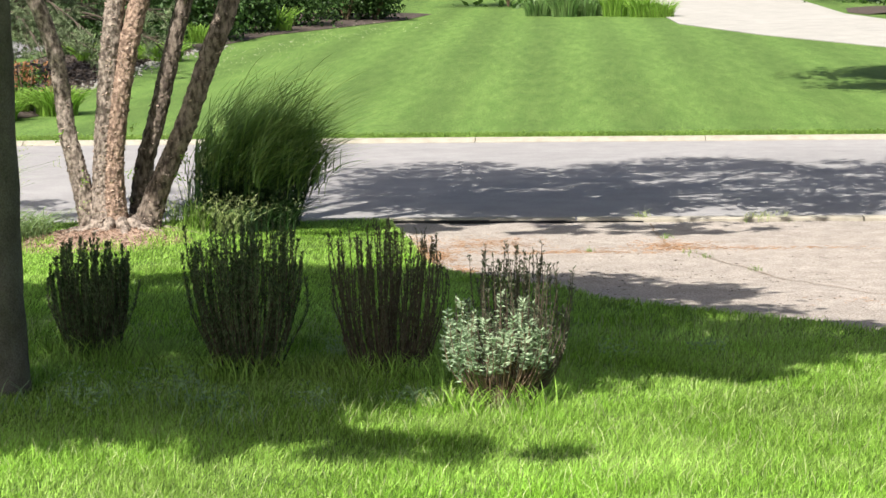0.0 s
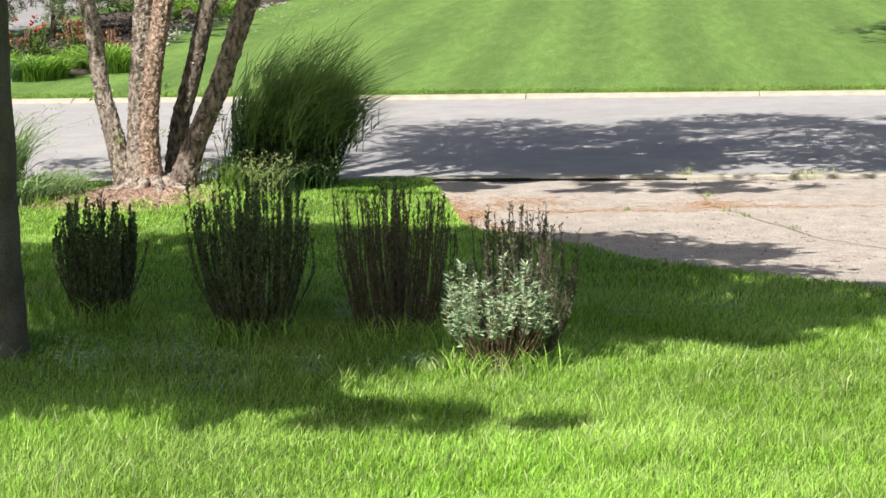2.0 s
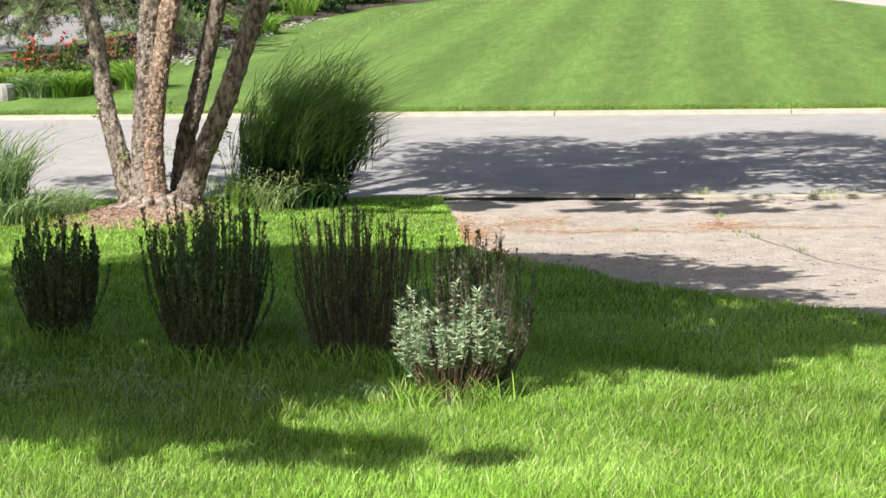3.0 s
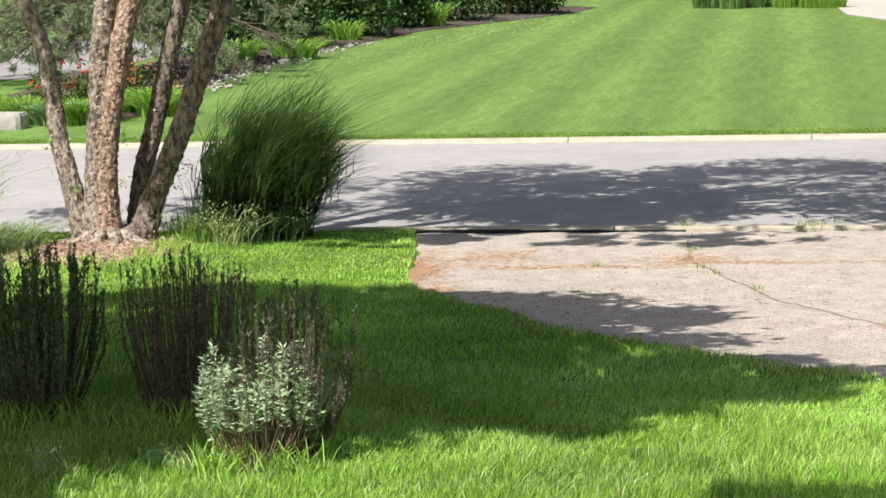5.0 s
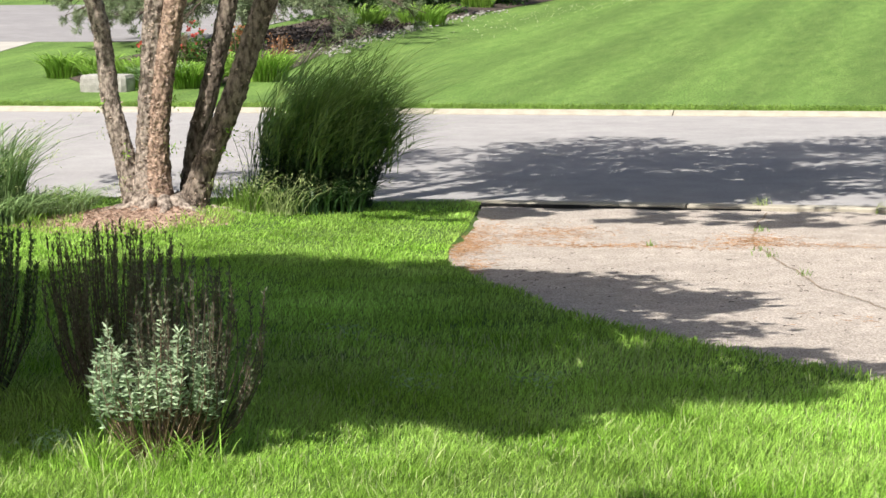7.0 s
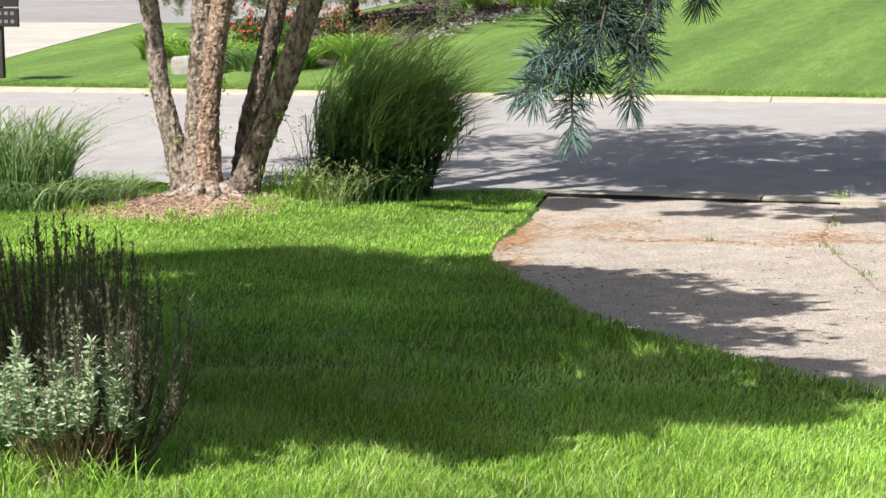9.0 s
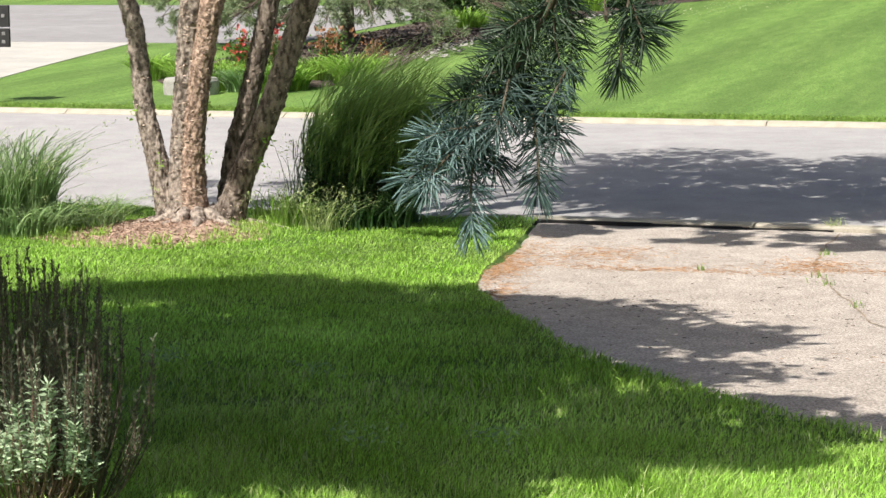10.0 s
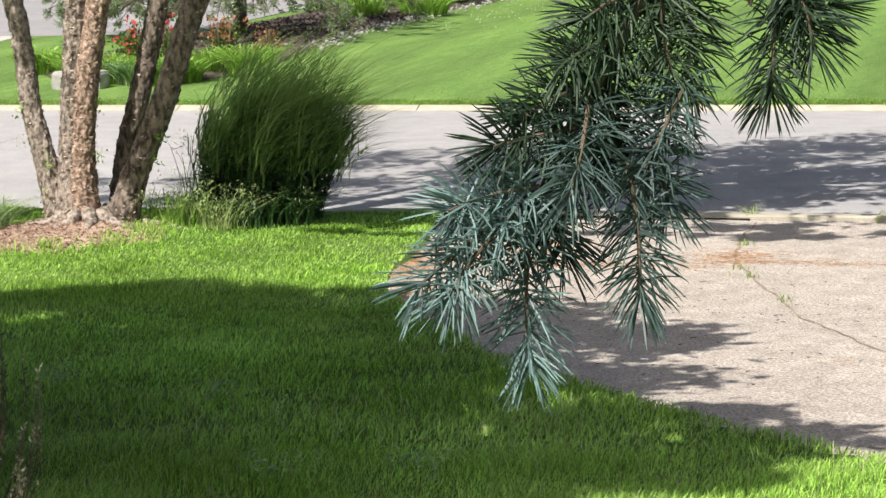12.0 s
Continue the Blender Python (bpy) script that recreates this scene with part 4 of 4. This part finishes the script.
for x, y, h, r, n in [(-8.75, 13.0, 0.5, 0.34, 260), (-8.25, 12.0, 0.45, 0.3, 220), (-6.85, 12.35, 0.42, 0.32, 240), (-6.2, 13.2, 0.55, 0.42, 420), (-6.9, 13.4, 0.5, 0.36, 260), (-7.9, 13.1, 0.5, 0.36, 240), (-7.05, 12.0, 0.5, 0.36, 300), (-7.8, 12.15, 0.52, 0.38, 300), (-9.6, 13.6, 0.5, 0.34, 220),
                      (-8.2, 25.5, 0.6, 0.6, 300), (-7.0, 25.9, 0.6, 0.6, 300), (-7.2, 32.0, 0.7, 0.5, 220), (-6.1, 37.9, 0.9, 0.5, 220)]:
    daylily(x, y, h, r, n, M_LILY, "arching bright green daylily clump in a mulched bed")
daylily(-7.42, 12.0, 0.44, 0.36, 480, M_PALE, "rounded pale green perennial clump in the bed", "perennial")
for x, y, h in [(0.7, 45.9, 0.8), (1.5, 45.3, 1.0), (2.2, 45.8, 0.75)]:
    daylily(x, y, h, 0.5, 190, M_REEDLEAF, "dark green grass clump at the top of the far lawn", "grass_clump")
for x, y, h in [(3.0, 45.2, 0.95), (3.75, 44.6, 0.8), (4.3, 44.3, 0.65)]:
    daylily(x, y, h, 0.5, 190, M_LILY, "bright green grass clump at the top of the far lawn", "grass_clump")


def bush(name, x, y, w, d, h, mat, n, size, label, bloom=None, blooms=0, category="shrub"):
    z0 = float(far_z(y))
    b = thing(name, (x, y, z0), label, category)
    tubes = []
    for k in range(9):
        a, q = rng.uniform(0, 2 * math.pi), rng.uniform(0.2, 0.8)
        tubes.append(tube([(x, y, z0 - 0.03), (x + 0.3 * w * q * math.cos(a), y + 0.3 * d * q * math.sin(a), z0 + 0.45 * h), (x + 0.45 * w * q * math.cos(a), y + 0.45 * d * q * math.sin(a), z0 + 0.85 * h)], [.02, .014, .005], 5, 7))
    for stem in tubes:
        mesh_object("stem", *stem, M_TWIG, b)
    c = unit(rng.normal(size=(26, 3))) * rng.uniform(0.3, 1, (26, 1)) * np.array([w / 2, d / 2, h / 2]) * 0.85
    i = rng.integers(0, 26, n)
    at = np.array([x, y, z0 + h * 0.45]) + c[i] + rng.normal(0, 0.13, (n, 3)) * [w, d, h]
    at[:, 2] = np.maximum(at[:, 2], z0 + 0.02)
    v, f = leaves(at, rng.normal(size=(n, 3)), size * rng.uniform(0.6, 1.4, n), size * 0.55 * rng.uniform(0.7, 1.3, n))
    mesh_object("foliage", v, f, mat, b)
    if bloom:
        for k in range(blooms):
            p = np.array([x, y, z0 + h * 0.7]) + rng.normal(0, 0.2, 3) * [w, d, h * 0.8]
            mesh_object("bloom", *leaves(np.repeat(p[None], 9, 0) + rng.normal(0, 0.012, (9, 3)), rng.normal(size=(9, 3)), np.full(9, 0.042), np.full(9, 0.04)), bloom, b)
    return b


bush("rose_bush", -7.72, 12.6, 0.55, 0.5, 0.85, M_LEAF, 700, 0.06, "rose bush with bright red blooms", M_RED, 34)
bush("rose_bush", -7.25, 12.95, 0.6, 0.5, 0.85, M_LEAF, 700, 0.06, "rose bush with a few red blooms", M_RED, 14)
bush("rose_bush", -6.95, 14.2, 0.7, 0.6, 0.8, M_LEAF, 700, 0.06, "green shrub with rust-red young leaves", M_RUST, 40)
bush("rose_bush", -6.9, 16.0, 0.5, 0.5, 0.55, M_RUST, 320, 0.05, "small rust-leaved shrub beside the mulch", M_RUST, 6)
for x, y, w, h in [(-9.3, 28, 2.6, 2.2), (-8.1, 29.5, 2.4, 2.1), (-7.3, 33.5, 2.2, 2.0), (-6.9, 37.0, 2.0, 1.9), (-5.9, 40.4, 2.4, 2.2), (-4.8, 43.4, 2.2, 2.3), (-4.0, 43.8, 1.8, 1.7), (-8.2, 34, 3.2, 3.2), (-7.5, 40, 3.4, 3.4), (-5.5, 46, 3.6, 3.6)]:
    bush("shrub", x, y, w, w, h, M_DARKLEAF, 4200, 0.13, "dense dark green shrub beside the far lawn")
for k, x in enumerate(np.arange(-34, 36, 4.2)):
    if 3.5 < x < 11:
        continue
    y = 58 + 5 * math.sin(k * 2.1)
    bush("hedge_shrub", float(x), y, 5.2, 4.5, 4.6 + math.sin(k * 1.7), M_LEAF if k % 3 else M_DARKLEAF, 2200, 0.26, "broad green shrub at the far edge of the lawn")
bush("shrub", 12.3, 46.5, 3.2, 2.5, 1.4, M_DARKLEAF, 1500, 0.16, "dark shrub in a mulched bed beside the far driveway")


def bed(name, rows, label):
    v, f = [], []
    n = 16
    for a, b, y in rows:
        x = np.linspace(a, b, n)
        u = np.linspace(-1, 1, n)
        v.append(np.stack([x, np.full(n, y) + 0.1 * np.sin(3 * x), far_z(y) + 0.012 + 0.06 * (1 - u ** 4)], 1))
    for i in range(len(rows) - 1):
        for j in range(n - 1):
            q = i * n + j
            f.append((q, q + 1, q + n + 1, q + n))
    return mesh_object(name, np.concatenate(v), f, M_MULCH, smooth=True, label=label, category="mulch", kind="structure")


bed("mulch_bed", [(-8.3, -7.1, 12.25), (-8.9, -6.6, 12.7), (-9.5, -6.25, 13.5), (-10.0, -6.4, 15), (-10.2, -6.8, 18), (-10.1, -7.2, 22), (-10.0, -7.1, 25), (-9.9, -6.8, 30), (-9.5, -6.1, 36), (-9, -4.3, 41), (-8, -3.2, 44), (-8, -2.6, 48)], "dark bark mulch bed under pine and shrubs")
bed("mulch_bed", [(10.3, 13.5, 44.4), (9.9, 15, 46), (10.2, 15, 49)], "dark mulch bed beside the far driveway")
k = 3500
mx, my = rng.uniform(-9.6, -7.0, k), rng.uniform(14, 27, k)
v, f = leaves(np.stack([mx, my, far_z(my) + 0.07 + rng.uniform(0, 0.02, k)], 1), rng.normal(size=(k, 3)) * [1, 1, 0.3], rng.uniform(0.04, 0.12, k), rng.uniform(0.02, 0.06, k))
mesh_object("mulch_chips", v, f, M_MULCH, label="loose dark bark chips", category="mulch", kind="stuff")


def rock(name, x, y, z, sx, sy, sz, mat, label, group=""):
    bm = bmesh.new()
    bmesh.ops.create_icosphere(bm, subdivisions=3, radius=1.0)
    for q in bm.verts:
        p = q.co.copy()
        m = max(abs(p.x), abs(p.y), abs(p.z)) ** 0.9
        p = p / m
        k2 = 1 + 0.05 * noise.noise(p * 1.7 + Vector((x, y, 0))) + 0.03 * noise.noise(p * 5)
        q.co = (p.x * sx / 2 * k2, p.y * sy / 2 * k2, p.z * sz / 2 * k2)
    me = bpy.data.meshes.new(name)
    bm.to_mesh(me)
    bm.free()
    me.materials.append(mat)
    ob = new(name, me)
    ob.location = (x, y, z + sz * 0.42)
    return tagged(ob, label, "stone", group)


v, f = [], []
for j, (zz, g) in enumerate(((-0.03, 1.0), (0.1, 1.02), (0.19, 0.99), (0.235, 0.93), (0.245, 0.5), (0.247, 0.0))):
    for i in range(28):
        a = 2 * math.pi * i / 28
        c, s = math.cos(a), math.sin(a)
        q = 0.5 / max(abs(c), abs(s)) ** 0.85 * g * (1 + 0.05 * noise.noise(Vector((2 * c, 2 * s, 4 * zz))))
        v.append((-8.0 + 0.72 * q * c, 11.45 + 0.40 * q * s, float(far_z(11.35)) + zz + 0.012 * noise.noise(Vector((5 * c, 5 * s, j)))))
f = [(j * 28 + i, j * 28 + (i + 1) % 28, (j + 1) * 28 + (i + 1) % 28, (j + 1) * 28 + i) for j in range(5) for i in range(28)]
mesh_object("stone_block", np.array(v), f, M_STONE, label="pale squared boulder at the front of the flower bed", category="stone")
for k in range(20):
    y = 17.5 + 0.5 * k
    x = np.interp(y, [17, 22, 25, 30], [-6.75, -7.1, -7.05, -6.8]) + rng.normal(0, 0.25)
    s = rng.uniform(0.06, 0.14)
    rock("edging_stone", float(x), y, float(far_z(y)) + 0.02, s, s * 0.9, s * 0.6, M_STONE, "small pale stone edging the mulch bed", "stones edging the mulch bed")
k = 420
cx, cy2 = rng.normal(-4.6, 0.7, k), rng.uniform(20, 42, k)
cx += np.interp(cy2, [20, 30, 42], [-1.0, -0.6, 1.6])
v, f = leaves(np.stack([cx, cy2, far_z(cy2) + rng.uniform(0.03, 0.08, k)], 1), rng.normal(size=(k, 3)), np.full(k, 0.02), np.full(k, 0.02))
mesh_object("clover_blooms", v, f, M_CLOVER, label="white clover heads scattered in the far lawn", category="flowers", kind="stuff")

k = 420
gy = rng.uniform(18, 31, k)
gx = np.interp(gy, [17, 22, 25, 30, 36], [-6.7, -7.05, -6.95, -6.65, -6.0]) + rng.normal(0, 0.22, k)
gs = rng.uniform(0.015, 0.04, (k, 1, 1))
octa = np.array([(1, 0, 0), (0, 1, 0), (-1, 0, 0), (0, -1, 0), (0, 0, .7), (0, 0, -.7)]) * gs * rng.uniform(0.7, 1.2, (k, 6, 1))
v = (np.stack([gx, gy, far_z(gy) + 0.03], 1)[:, None, :] + octa).reshape(-1, 3)
f = [(6 * i + m[0], 6 * i + m[1], 6 * i + m[2]) for i in range(k) for m in ((0, 1, 4), (1, 2, 4), (2, 3, 4), (3, 0, 4), (1, 0, 5), (2, 1, 5), (3, 2, 5), (0, 3, 5))]
mesh_object("gravel", v, f, M_STONE, label="pale gravel strewn along the mulch bed's edge", category="gravel", kind="stuff")


# ---- pine in the bed ----
pine = thing("pine_tree", (-9.07, 20.95, 0.4), "pine with open tufted branches over the flower bed", "tree")
mesh_object("trunk", *tube([(-9.07, 20.95, 0.3), (-9.07, 20.95, 1.2), (-9.0, 20.9, 3.0), (-9.0, 20.9, 7.5)], [.15, .12, .10, .03], 14, 30, 0.1, 6), M_PINEBARK, pine, smooth=True)
boughs, tufts = [], []
for k in range(66):
    z = 1.5 + 4.8 * (k / 50) ** 1.6
    a = k * 2.399 + 0.4
    r = (8.0 - z) * 0.52 * rng.uniform(0.75, 1.1)
    if k >= 50:          # low boughs that sweep over the bed
        z, a, r = rng.uniform(1.2, 1.85), radians(140 + 13 * (k - 50)), rng.uniform(2.4, 3.9)
    p0 = np.array([-9.05, 20.92, z])
    d = np.array([math.cos(a), math.sin(a), 0])
    p = [p0, p0 + d * r * 0.5 + [0, 0, -0.05], p0 + d * r + [0, 0, -0.7 if z < 2.4 else -0.2]]
    mesh_object("bough", *tube(p, [.03, .02, .007], 6, 8), M_PINEBARK, pine)
    line = spline(p, 40)
    for j in range(13 if k < 50 else 32):
        m = rng.integers(12, 40)
        q = line[m] + rng.normal(0, 0.18, 3) * [1, 1, 0.7]
        boughs.append(tube([line[m - 5], (line[m - 2] + q) / 2, q], [.008, .006, .004], 4, 4))
        n = 80
        tufts.append(leaves(np.repeat(q[None], n, 0) + rng.normal(0, 0.03, (n, 3)), rng.normal(size=(n, 3)) + d * 0.4, rng.uniform(0.08, 0.14, n), np.full(n, 0.013), 0.1))
mesh_object("twigwork", *join(boughs), M_PINEBARK, pine, kind="stuff")
mesh_object("crown", *join(tufts), M_PINE, pine)

# ---- tree beside the far driveway, its shade lying on the lawn ----
far_tree = thing("far_tree", (9.2, 15.2, 0.26), "tree beside the far driveway shading the lawn", "tree")
mesh_object("trunk", *tube([(9.2, 15.2, 0.2), (9.2, 15.2, 1.0), (9.2, 15.2, 4.6)], [.2, .16, .08], 14, 20, 0.06, 5), M_GREYBARK, far_tree, smooth=True)
crown("crown", far_tree, M_DARKLEAF, 22000, (8.9, 16.0, 5.0), (4.9, 4.8, 1.5), 0.22, 80)


# ---- sign by the side road ----
def box(x0, x1, y0, y1, z0, z1, bevel=0.006):
    bm = bmesh.new()
    bmesh.ops.create_cube(bm, size=1)
    bmesh.ops.scale(bm, vec=(x1 - x0, y1 - y0, z1 - z0), verts=bm.verts)
    bmesh.ops.translate(bm, vec=((x0 + x1) / 2, (y0 + y1) / 2, (z0 + z1) / 2), verts=bm.verts)
    bmesh.ops.bevel(bm, geom=bm.edges, offset=bevel, segments=1, affect="EDGES")
    v, f = np.array([tuple(q.co) for q in bm.verts]), [[q.index for q in p.verts] for p in bm.faces]
    bm.free()
    return v, f


sign = thing("street_sign", (-10.22, 9.85, 0.14), "small black board sign with grey lettering on a dark post", "sign")
mesh_object("post", *box(-10.26, -10.18, 9.83, 9.91, 0.10, 1.45), M_POST, sign)
for z0, z1 in ((1.07, 1.36), (0.80, 1.05)):
    board = mesh_object("board", *box(-10.55, -9.90, 9.79, 9.83, z0, z1), M_BLACK, sign)
    for r in range(2 if z0 < 1 else 1):
        zz = z1 - 0.09 - r * 0.11 if z0 < 1 else (z0 + z1) / 2 - 0.02
        for j in range(6):
            mesh_object("lettering", *box(-10.48 + j * 0.094, -10.43 + j * 0.094, 9.783, 9.789, zz, zz + 0.045, 0.001), M_WORD, board)
